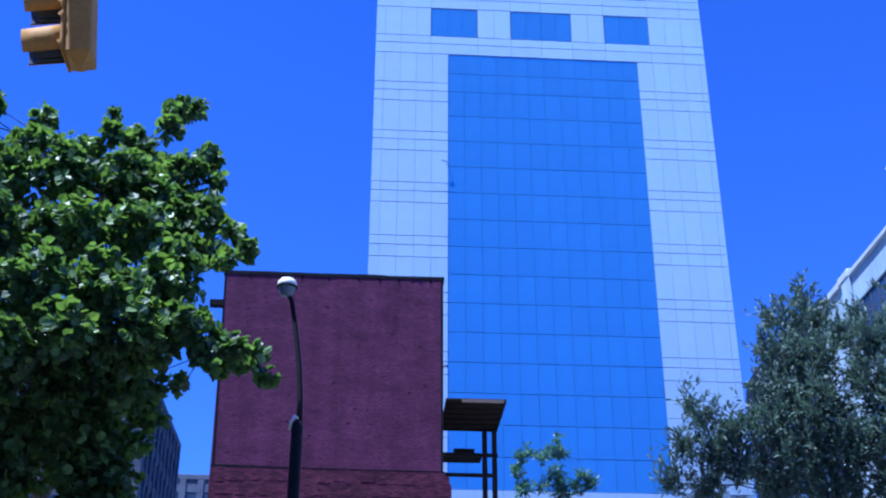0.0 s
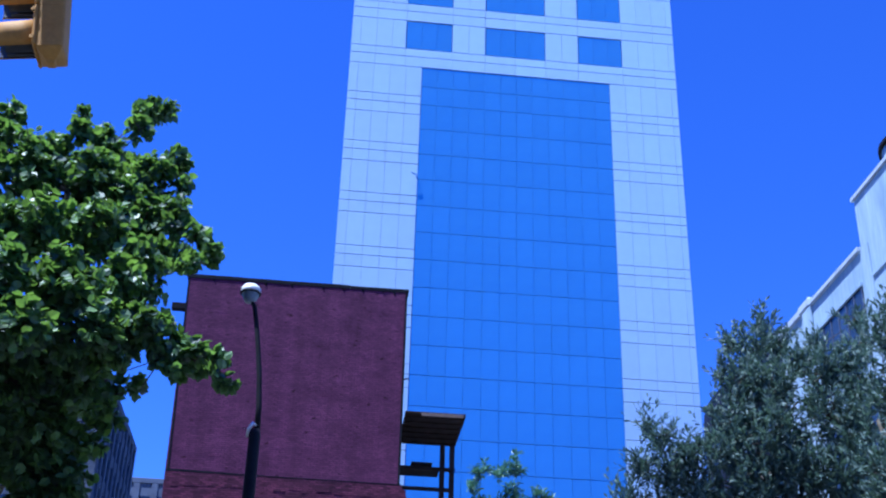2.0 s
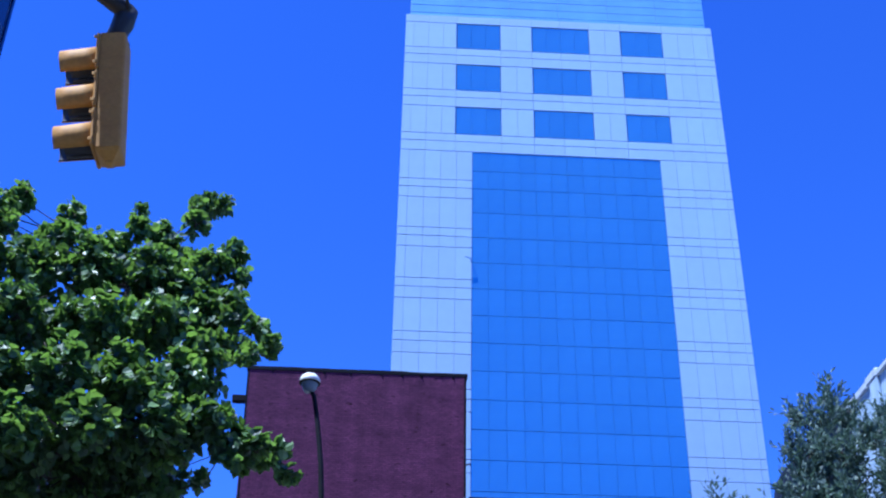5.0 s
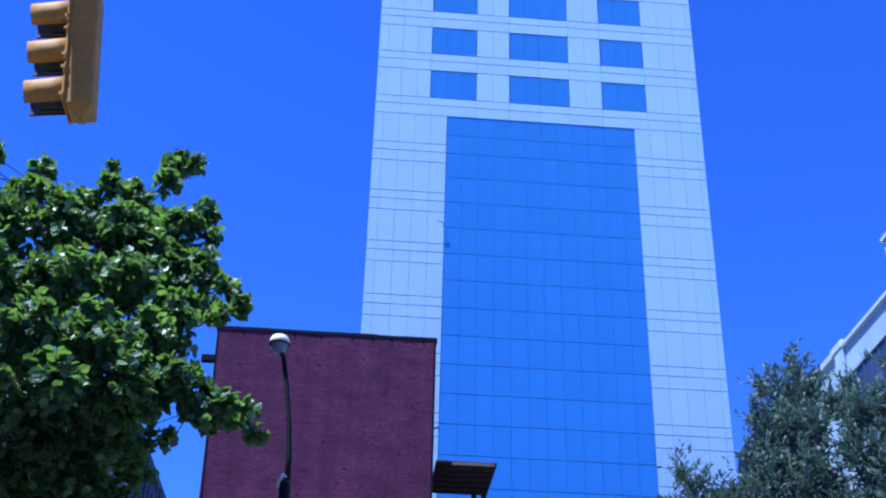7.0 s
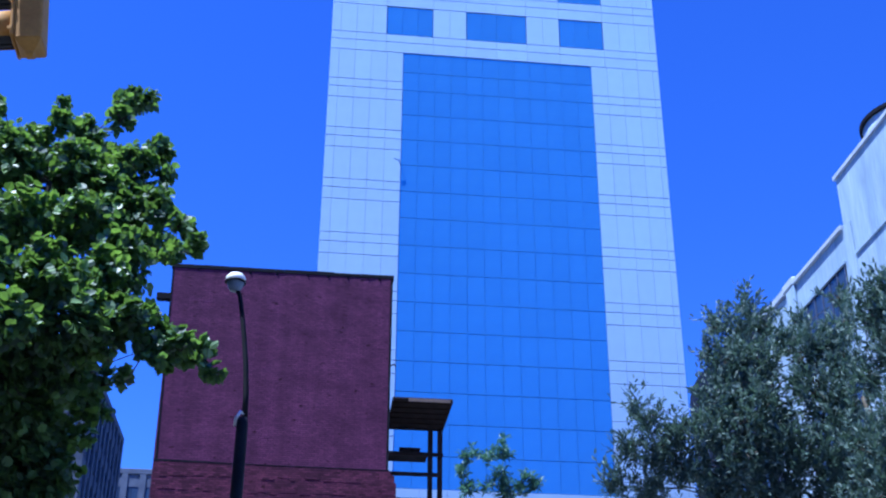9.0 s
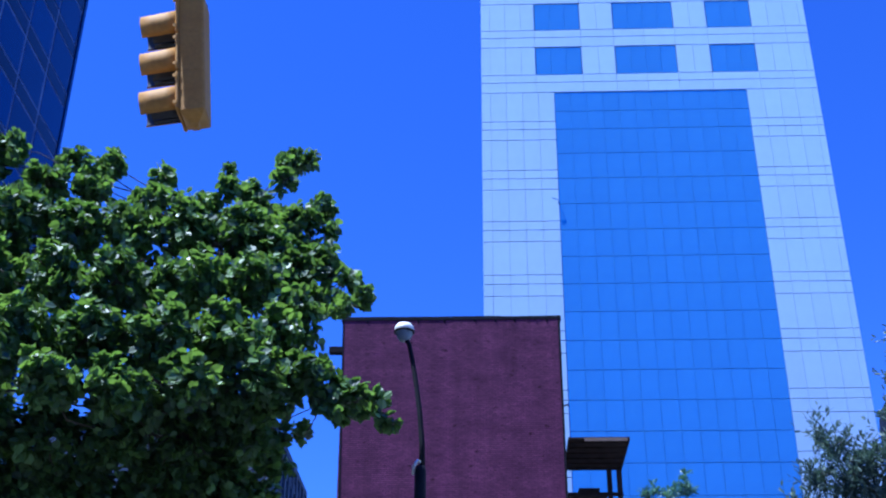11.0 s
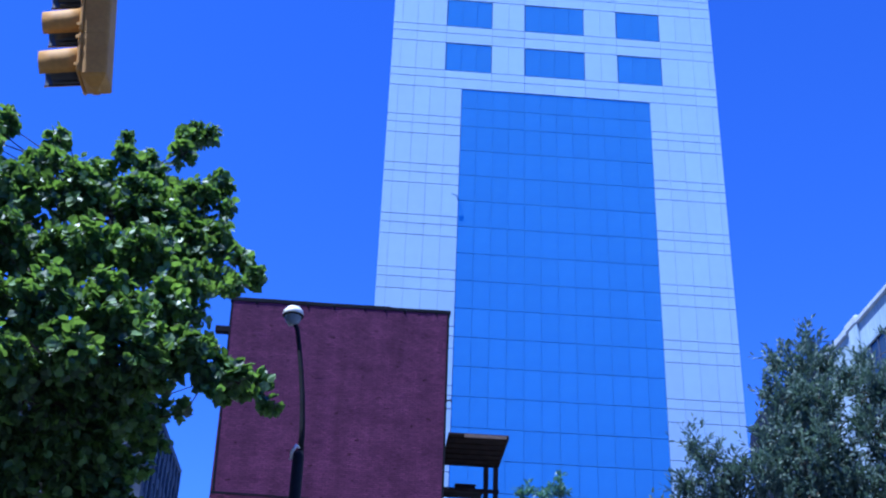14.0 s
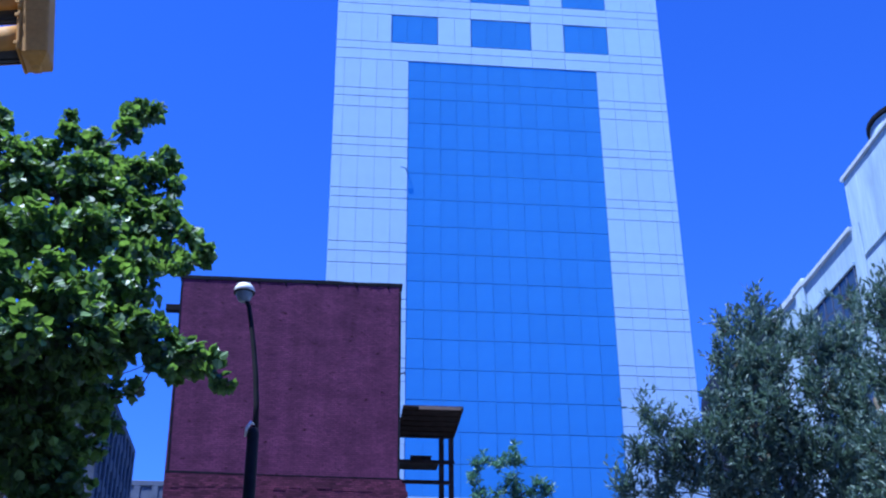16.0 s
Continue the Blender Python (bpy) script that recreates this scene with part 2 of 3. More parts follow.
def panel(w, h, thick, chamfer, material):
    """A facade piece: its back at y=0, its front towards -y, its lower left corner at the origin, edges chamfered. Shared."""
    key = (round(w, 3), round(h, 3), thick, chamfer, material.name)
    if key not in PANELS:
        c = chamfer
        v = [(0, 0, 0), (w, 0, 0), (w, 0, h), (0, 0, h),
             (0, c - thick, 0), (w, c - thick, 0), (w, c - thick, h), (0, c - thick, h),
             (c, -thick, c), (w - c, -thick, c), (w - c, -thick, h - c), (c, -thick, h - c)]
        f = [(8, 9, 10, 11)]
        for k in range(4):
            j = (k + 1) % 4
            f += [(k, j, 4 + j, 4 + k), (4 + k, 4 + j, 8 + j, 8 + k)]
        me = bpy.data.meshes.new("panel")
        me.from_pydata(v, [], f)
        me.materials.append(material)
        PANELS[key] = me
    return PANELS[key]


rnd = random.Random(7)
TURN = 4.0                     # the street grid against the world axes
GRID = pose(0, 0, 0, 0, 0, TURN)

# ---------- ground ----------
bm = bmesh.new()
bmesh.ops.create_grid(bm, x_segments=24, y_segments=24, size=2500)
tagged(part("ground", bm, M_PAVING), "pale sunlit concrete paving of the street", "ground", kind="structure")
bm = box(-400, 400, -9, 26, 0.004, 0.03)
tagged(part("road", bm, M_ASPHALT), "dark asphalt road crossing in front of the viewer", "road", kind="structure")
# plain unseen row closing the street behind the viewer, added to bounce light forward
for i, (x, w, h) in enumerate(((-60, 38, 30), (-21.9, 34, 36), (12.2, 30, 28), (42.3, 40, 33))):
    tagged(part("south_bounce_wall_%d" % (i + 1), box(x, x + w, -44, -24, 0, h, 0.1), M_STONE), "plain pale stone front, unseen, added to bounce light", "wall", kind="structure")

# ---------- office tower ----------
K, TOWER_Y = 0.67, 67.0


def tz(v):
    return EYE_Z + K * (v - EYE_Z)


def office_tower():
    tower = empty("office_tower", pose(0, TOWER_Y, 0, 0, 0, TURN),
                  label="tall office tower, pale panels round a large blue glass field", category="office tower")
    left, right, top = -7.4, 26.15, 93.35
    part("core", box(K * left + 0.03, K * right - 0.03, 0.10, 24, 0, tz(top) - 0.05), M_JOINT, tower, "recessed blue-grey joint backing")
    gv, gh = 0.008, 0.022          # half joints

    def clad(name, u0, u1, z0, z1):
        x0, x1, a, b = K * u0 + gv, K * u1 - gv, tz(z0) + gh, tz(z1) - gh
        if name == "stuff":
            return (x0, x1, a, b)
        return piece(name, panel(x1 - x0, b - a, 0.10, 0.012, M_PANEL), tower, x0, 0.10, a)

    line1 = [88.74 - 5.74 * i for i in range(-1, 12)]      # index 0 is the one above the top windows
    lcols, rcols = [left, -6.5, -4.9, -3.29, -1.69, -0.09], [19.13, 20.73, 22.33, 23.93, 25.53, right]
    wide = [left, -4.9, -1.87, 2.9, 6.28, 9.4, 12.55, 15.95, 20.6, 23.95, right]
    wins = [(-1.87, 2.9, 3), (6.28, 12.55, 4), (15.95, 20.6, 3)]
    tall_cols = [(left, -6.5), (-6.5, -4.9), (-4.9, -3.29), (-3.29, -1.87), (2.9, 4.6), (4.6, 6.28), (12.55, 14.25), (14.25, 15.95),
                 (20.6, 22.3), (22.3, 23.95), (23.95, 25.5), (25.5, right)]
    for a, b in zip(wide, wide[1:]):
        clad("parapet_panel", a, b, 92.28, top)
    for i in range(3):
        z1, z0 = line1[i] - 2.2, line1[i + 1]
        for a, b in tall_cols:
            clad("cladding_panel", a, b, z0, z1)
        for a, b in zip(wide, wide[1:]):
            clad("spandrel_strip", a, b, z0 - 0.95, z0)
            clad("spandrel_strip", a, b, z0 - 2.2, z0 - 0.95)
        for a, b, cells in wins:
            win = part("window", box(K * a + 0.03, K * b - 0.03, 0.06, 0.10, tz(z0) + 0.03, tz(z1) - 0.03), M_GJOINT, tower, "dark blue window recess")
            w = (K * (b - a) - 0.12) / cells
            for c in range(cells):
                piece("pane", panel(w - 0.018, tz(z1) - tz(z0) - 0.12, 0.03, 0.006, M_GLASS), win,
                      K * a + 0.06 + c * w + 0.015, 0.06, tz(z0) + 0.06, (rnd.uniform(-.2, .2), 0, rnd.uniform(-.2, .2)))
    for i in range(3, 12):
        z1, z0 = line1[i] - 2.2, line1[i + 1]
        for cols in (lcols, rcols):
            for a, b in zip(cols, cols[1:]):
                clad("cladding_panel", a, b, z0, z1)
                if i < 11:
                    clad("spandrel_strip" if b - a > 1.2 else "edge_strip", a, b, z0 - 0.95, z0)
                    clad("sill_strip" if b - a > 1.2 else "edge_strip", a, b, z0 - 2.2, z0 - 0.95)
    # blue field: rows of panes
    zs = [75.06, 72.72, 70.57] + [70.57 - 2.87 * i for i in range(1, 15)]
    part("glazing_backing", box(K * -0.09, K * 19.13, 0.07, 0.098, tz(zs[-1]), tz(75.06)), M_GJOINT, tower)
    step = (19.13 + 0.09) / 12 * K
    for z1, z0 in zip(zs, zs[1:]):
        for c in range(12):
            piece("glass_pane", panel(step - 0.018, tz(z1) - tz(z0) - 0.045, 0.03, 0.005, M_GLASS), tower,
                  K * -0.09 + c * step + 0.009, 0.066, tz(z0) + 0.02, (rnd.uniform(-.07, .07), 0, rnd.uniform(-.07, .07)))
    bm = bmesh.new()
    add_tube(bm, [(K * -0.1, 0.0, tz(61.9)), (K * -0.25, -0.25, tz(62.2)), (K * -0.75, -0.3, tz(62.35))], [0.03, 0.03, 0.045], 8)
    part("wall_bracket", bm, M_GJOINT, tower, "small dark wall bracket", True)
    # plain lower storeys
    bm = bmesh.new()
    z = zs[-1]
    while tz(z) > 3:
        for c in range(14):
            a = K * left + c * (K * (right - left) / 14)
            add_box(bm, a + gv, a + K * (right - left) / 14 - gv, 0, 0.098, tz(z - 2.87) + gh, tz(z) - gh)
        z -= 2.87
    tagged(part("lower_cladding", bm, M_PANEL, tower, "pale cladding of the lower storeys"), kind="stuff")
    # louvred crown, set back
    crown = part("crown", box(K * -6.95, K * 25.8, 0.62, 22, tz(top) - 0.05, tz(106)), M_JOINT, tower, "blue louvred plant screen above the parapet")
    cw = K * (25.8 + 6.95) / 6
    for r in range(11):
        for c in range(6):
            piece("louvre", panel(cw - 0.03, K * 1.12 - 0.05, 0.05, 0.01, M_LOUVRE), crown, K * -6.95 + c * cw + 0.015, 0.62, tz(top) + r * K * 1.12 + 0.02)


office_tower()

# ---------- maroon brick building ----------


def wall_prism(pts, y0, y1):
    """An upright slab: outline pts (x, z), from y0 back to y1."""
    bm = bmesh.new()
    a = [bm.verts.new((x, y0, z)) for x, z in pts]
    b = [bm.verts.new((x, y1, z)) for x, z in pts]
    bm.faces.new(a)
    bm.faces.new(b[::-1])
    for i in range(len(pts)):
        j = (i + 1) % len(pts)
        bm.faces.new((a[j], a[i], b[i], b[j]))
    bmesh.ops.recalc_face_normals(bm, faces=bm.faces)
    return bm


def brick_building():
    b = empty("brick_building", pose(0, 40, 0, 0, 0, TURN), label="windowless maroon painted brick building with black tar coping", category="building")
    part("wall", wall_prism([(-7.86, 0), (-0.23, 0), (-0.25, 20.89), (-8.06, 20.89)], 0, 16), M_BRICK, b)
    # coping in uneven lengths
    x = -8.14
    while x < -0.22:
        w = min(rnd.uniform(0.5, 1.1), -0.17 - x)
        part("coping", box(x, x + w, -0.022 + rnd.uniform(-.006, .006), 0.35, 20.89, 21.03 + rnd.uniform(-.015, .02), 0.012), M_TAR, b, "black tarred roof edge")
        x += w + 0.003
    for x in [-7.2, -6.1, -5.35, -4.4, -3.3, -2.55, -1.85, -1.1, -0.7]:
        h = rnd.uniform(0.05, 0.16)
        bm = bmesh.new()
        add_tube(bm, [(x, -0.005, 20.90), (x + .02, -0.008, 20.90 - h * .6), (x + .02, -0.004, 20.90 - h)], [0.05, 0.035, 0.01], 6)
        part("tar_drip", bm, M_TAR, b)
    part("corner_flashing", wall_prism([(-7.93, 13.75), (-7.86, 13.75), (-8.04, 20.88), (-8.10, 20.88)], -0.012, 0.5), M_TAR, b, "black tarred corner edge")
    part("corner_flashing", wall_prism([(-0.27, 13.75), (-0.19, 13.75), (-0.21, 20.88), (-0.29, 20.88)], -0.012, 0.5), M_TAR, b, "black tarred corner edge")
    # older lower wall, proud of the upper one, ragged at its end
    part("lower_wall", wall_prism([(-7.98, 0), (0.11, 0), (0.09, 13.27), (0.03, 13.32), (0.02, 13.54), (-0.10, 13.58), (-0.13, 13.70), (-7.96, 13.74)], -0.025, 0.6), M_BRICK2, b, "rough older brick with a crumbling end")
    part("string_course", wall_prism([(-7.98, 13.744), (-0.15, 13.705), (-0.15, 13.735), (-4.6, 13.765), (-7.98, 13.82)], -0.03, -0.002), M_TAR, b, "projecting black tarred ledge")
    bm = bmesh.new()
    for z0 in (13.28, 12.78, 12.20, 11.75):
        # broken courses that stand out unevenly
        x = -7.75
        while x < -0.5:
            w, h = rnd.uniform(.15, .6), rnd.uniform(-.05, .05)
            if rnd.random() < 0.8:
                add_box(bm, x, x + w, -0.03 - rnd.uniform(0.002, 0.011), -0.026, z0 + h, z0 + h + rnd.uniform(.05, .14), 0.004)
            x += w + rnd.uniform(0, .12)
    tagged(part("rubble_course", bm, M_BRICK2, b, "loose uneven bricks"), kind="stuff")
    bm = bmesh.new()
    for i in range(22):
        # spalled and patched bricks of the painted wall
        x, z = rnd.uniform(-7.6, -0.6), 13.9 + 0.072 * rnd.randrange(94)
        add_box(bm, x, x + rnd.uniform(.1, .42), -rnd.uniform(0.002, 0.006), -0.0005, z, z + rnd.choice([.06, .06, .13]), 0.004)
    tagged(part("proud_brick", bm, M_BRICK, b, "uneven painted bricks"), kind="stuff")
    part("beam_stub", box(-8.62, -8.08, 0.5, 0.78, 19.88, 20.12, 0.015), M_TAR, b, "black beam end jutting from the side wall")
    # bracket on the corner
    bm = bmesh.new()
    add_tube(bm, [(-0.22, 0.1, 17.55), (-0.06, 0.05, 17.6), (-0.03, 0.04, 17.5)], [0.03, 0.03, 0.02], 6)
    part("bracket", bm, M_STEEL, b, "small rusty wall bracket")


brick_building()


def fire_balcony():
    f = empty("fire_balcony", pose(0, 40, 0, 0, 0, TURN), label="dark roofed steel balcony against the brick building side", category="fire escape")
    part("roof", box(-0.10, 1.98, 0.0, 3.3, 16.30, 16.38, 0.01), M_WOODROOF, f, "dark weathered board roof")
    part("fascia", box(0.45, 1.93, -0.03, -0.002, 16.22, 16.34, 0.008), M_TRIMTAN, f, "tan wooden fascia board")
    part("fascia", box(1.982, 2.01, 0.0, 3.3, 16.25, 16.40, 0.008), M_STEEL, f)
    for i in range(6):
        y = 0.25 + i * 0.55
        part("joist", box(-0.05, 1.95, y, y + 0.07, 16.255, 16.298, 0.006), M_WOODROOF, f)
    for x in (1.56, 1.92):
        part("post", box(x - 0.10, x + 0.08, 3.14, 3.30, 3.0, 16.30, 0.012), M_STEEL, f)
    for z, x1 in ((15.33, 2.02), (14.57, 1.9)):
        part("rail_beam", box(-0.10, x1, 3.05, 3.13, z - 0.07, z + 0.07, 0.01), M_STEEL, f)
    part("deck", box(-0.1, 1.44, 3.132, 3.9, 15.27, 15.395, 0.01), M_WOODROOF, f, "dark board shelf")
    part("deck", box(-0.1, 1.75, 3.05, 4.6, 13.55, 13.68, 0.01), M_WOODROOF, f, "dark board landing")
    part("wall_tie", box(-0.16, -0.101, 3.0, 3.3, 15.2, 16.38), M_STEEL, f)
    c = part("box_body", box(0.44, 1.18, 3.3, 3.7, 15.402, 15.61, 0.02), M_STEEL)
    c.name, c.matrix_world = "storage_box", pose(0, 40, 0, 0, 0, TURN)
    tagged(c, "dark metal box lying on the balcony rail deck", "box")
    part("lid", box(0.42, 1.20, 3.28, 3.72, 15.612, 15.635, 0.006), M_TRIMTAN, c, "tan lid")


fire_balcony()

# ---------- street lamp ----------


def street_lamp():
    s = empty("street_lamp", pose(0, 18, 0, 0, 0, TURN) @ pose(-2.3, 0, 0), label="street lamp with white domed head on a thin curved mast", category="street lamp")
    bm = lathe([(0.19, 0), (0.19, 0.5), (0.14, 0.62), (0.105, 3.5), (0.088, 7.74), (0.07, 7.82)], 16)
    part("pole", bm, M_LAMPMETAL, s, "dark painted pole", True, pose(-0.03, 0, 0))
    bm = bmesh.new()
    add_tube(bm, [(-0.14, -0.03, 7.68), (-0.13, -0.05, 7.80), (-0.07, -0.05, 7.90), (-0.01, -0.02, 7.86)], [0.022, 0.028, 0.028, 0.022], 8)
    part("photocell", bm, M_GALV, s, "bright metal bracket", True)
    pts = [(0.0, 0, 7.7), (-0.012, 0, 8.2), (-0.055, 0, 8.7), (-0.115, 0, 9.15), (-0.18, 0, 9.55), (-0.24, 0, 9.86), (-0.31, 0, 10.0)]
    bm = bmesh.new()
    add_tube(bm, pts, [0.05, 0.046, 0.043, 0.041, 0.039, 0.038, 0.035], 10)
    part("mast", bm, M_LAMPMETAL, s, "thin curved dark mast", True)
    head = part("head", lathe([(0.158, 10.109), (0.166, 10.12), (0.155, 10.185), (0.115, 10.235), (0.05, 10.262), (0.01, 10.266)], 24), M_DOME, s, "white enamelled dome", True)
    head.matrix_basis = pose(-0.33, 0, 0)
    part("rim", lathe([(0.150, 10.088), (0.170, 10.090), (0.171, 10.106), (0.150, 10.108)], 24), M_LAMPMETAL, s, "dark rim of the dome", True, pose(-0.33, 0, 0))
    g = part("globe", lathe([(0.03, 9.93), (0.075, 9.945), (0.11, 10.0), (0.135, 10.07), (0.142, 10.10)], 24), M_GLOBE, s, "frosted glass bowl", True)
    g.matrix_basis = pose(-0.33, 0, 0)


street_lamp()

# ---------- traffic signal ----------


def traffic_signal():
    t = empty("traffic_signal", pose(-2.302, 6.20, 6.050, 0, -6.5, 4.0), label="faded yellow three-section traffic signal hanging from a dark mast arm", category="traffic signal")
    H = 0.312

    def tunnel(x0, x1, r, cut, wall=0.006):
        """A tube open beneath, running towards -x; cut: degrees below the level where it stops."""
        bm = bmesh.new()
        rings = []
        for k in range(4):
            x = x0 + (x1 - x0) * k / 3
            q = r - 0.008 * k / 3
            for rr in (q, q - wall):
                rings.append([bm.verts.new((x, rr * math.cos(a), rr * math.sin(a))) for a in (radians(-cut + (180 + 2 * cut) * j / 18) for j in range(19))])
        for i, j in ((0, 2), (2, 4), (4, 6), (3, 1), (5, 3), (7, 5), (6, 7), (1, 0)):
            for k in range(18):
                bm.faces.new((rings[i][k], rings[i][k + 1], rings[j][k + 1], rings[j][k]))
        for k in (0, 18):
            for i in (0, 2, 4):
                bm.faces.new((rings[i][k], rings[i + 2][k], rings[i + 3][k], rings[i + 1][k]))
        bmesh.ops.recalc_face_normals(bm, faces=bm.faces)
        return bm

    for i in range(3):
        z = 0.10 + i * H
        bm = box(-0.06, 0.10, -0.12, 0.095, z + 0.001, z + H - 0.001)
        es = [e for e in bm.edges if abs(e.verts[0].co.z - e.verts[1].co.z) > 0.1 and e.verts[0].co.x > 0]
        bmesh.ops.bevel(bm, geom=es, offset=0.02, segments=3, affect="EDGES", profile=0.5)
        sec = part("housing_section", bm, M_YELLOW, t)
        part("door", box(-0.085, -0.062, -0.138, 0.138, z + 0.006, z + H - 0.006, 0.008), M_YELLOW, sec, "faded yellow front door")
        part("visor", tunnel(-0.087, -0.325, 0.122, 52), M_YELLOW, sec, "yellow cap visor", True, pose(0, 0, z + H / 2 - 0.012, 0, -4, 0))
        part("visor_lining", tunnel(-0.087, -0.323, 0.1155, 51), M_BLACK, sec, "black visor inside", True, pose(0, 0, z + H / 2 - 0.012, 0, -4, 0))
        part("visor_lining", tunnel(-0.087, -0.265, 0.109, 86), M_BLACK, sec, "black visor lining", True, pose(0, 0, z + H / 2 - 0.012, 0, -4, 0))
        bm = lathe([(0.112, 0), (0.10, 0.02), (0.05, 0.034), (0.01, 0.037)], 20)
        part("lens", bm, M_BLACK, sec, "dark unlit lens", True, pose(-0.087, 0, z + H / 2 - 0.012, 0, -90, 0))
        for zz in (z + 0.05, z + H - 0.05):
            part("hinge", box(-0.098, -0.070, -0.148, -0.1385, zz - 0.014, zz + 0.014, 0.004), M_YELLOW, sec)
            part("latch", box(-0.098, -0.06, 0.1425, 0.156, zz - 0.012, zz + 0.012, 0.004), M_GALV, sec)
    bm = bmesh.new()
    prof = ((1.0, 0.0), (0.88, 0.018), (0.58, 0.042), (0.36, 0.054), (0.30, 0.072), (0.16, 0.08))
    rings = []
    for w, d in prof:
        rings.append([bm.verts.new((0.02 + sx * w * 0.078, -0.012 + sy * w * 0.104, 0.10 - d)) for sx, sy in ((-1, -1), (1, -1), (1, 1), (-1, 1))])
    for p, q in zip(rings, rings[1:]):
        for k in range(4):
            bm.faces.new((p[k], p[(k + 1) % 4], q[(k + 1) % 4], q[k]))
    bm.faces.new(rings[-1])
    bmesh.ops.recalc_face_normals(bm, faces=bm.faces)
    part("bottom_cap", bm, M_YELLOW, t, "tapered bottom cap")
    part("top_cap", lathe([(0.09, 0), (0.075, 0.02), (0.05, 0.04)], 16), M_BLACK, t, "", True, pose(0.015, 0, 0.10 + 3 * H))
    # mast arm and pole, in world axes
    arm = empty("mast_arm_pole", pose(-4.68, 3.36, 0.03), label="dark metal pole with an arm carrying the traffic signal", category="signal pole")
    ox, oy = 4.65, -3.36
    bm = bmesh.new()
    add_tube(bm, [(ox - 2.395, oy + 6.17, 7.05), (ox - 2.37, oy + 6.172, 7.13), (ox - 2.345, oy + 6.17, 7.22), (ox - 2.335, oy + 6.165, 7.33)], [0.062, 0.066, 0.075, 0.075], 14)
    part("hanger", bm, M_BLACK, arm, "black hanger bracket", True)
    bm = bmesh.new()
    add_tube(bm, [(ox - 2.33, oy + 6.16, 7.30), (ox - 2.37, oy + 6.12, 7.32), (ox - 2.52, oy + 5.95, 7.345), (ox - 3.2, oy + 5.12, 7.40), (0, 0, 7.45)], [0.07, 0.062, 0.056, 0.06, 0.075], 14)
    part("arm", bm, M_BLACK, arm, "", True)
    bm = bmesh.new()
    add_tube(bm, [(ox - 2.30, oy + 6.10, 7.28), (ox - 2.32, oy + 6.04, 7.38), (ox - 2.45, oy + 5.93, 7.44), (ox - 2.7, oy + 5.7, 7.43)], [0.012] * 4, 6)
    part("cable", bm, M_BLACK, arm, "black cable", True)
    part("pole", lathe([(0.2, -0.03), (0.2, 0.4), (0.12, 0.5), (0.1, 7.6), (0.02, 7.65)], 16), M_BLACK, arm, "", True)


traffic_signal()

# ---------- pale stone row on the far side of the street ----------


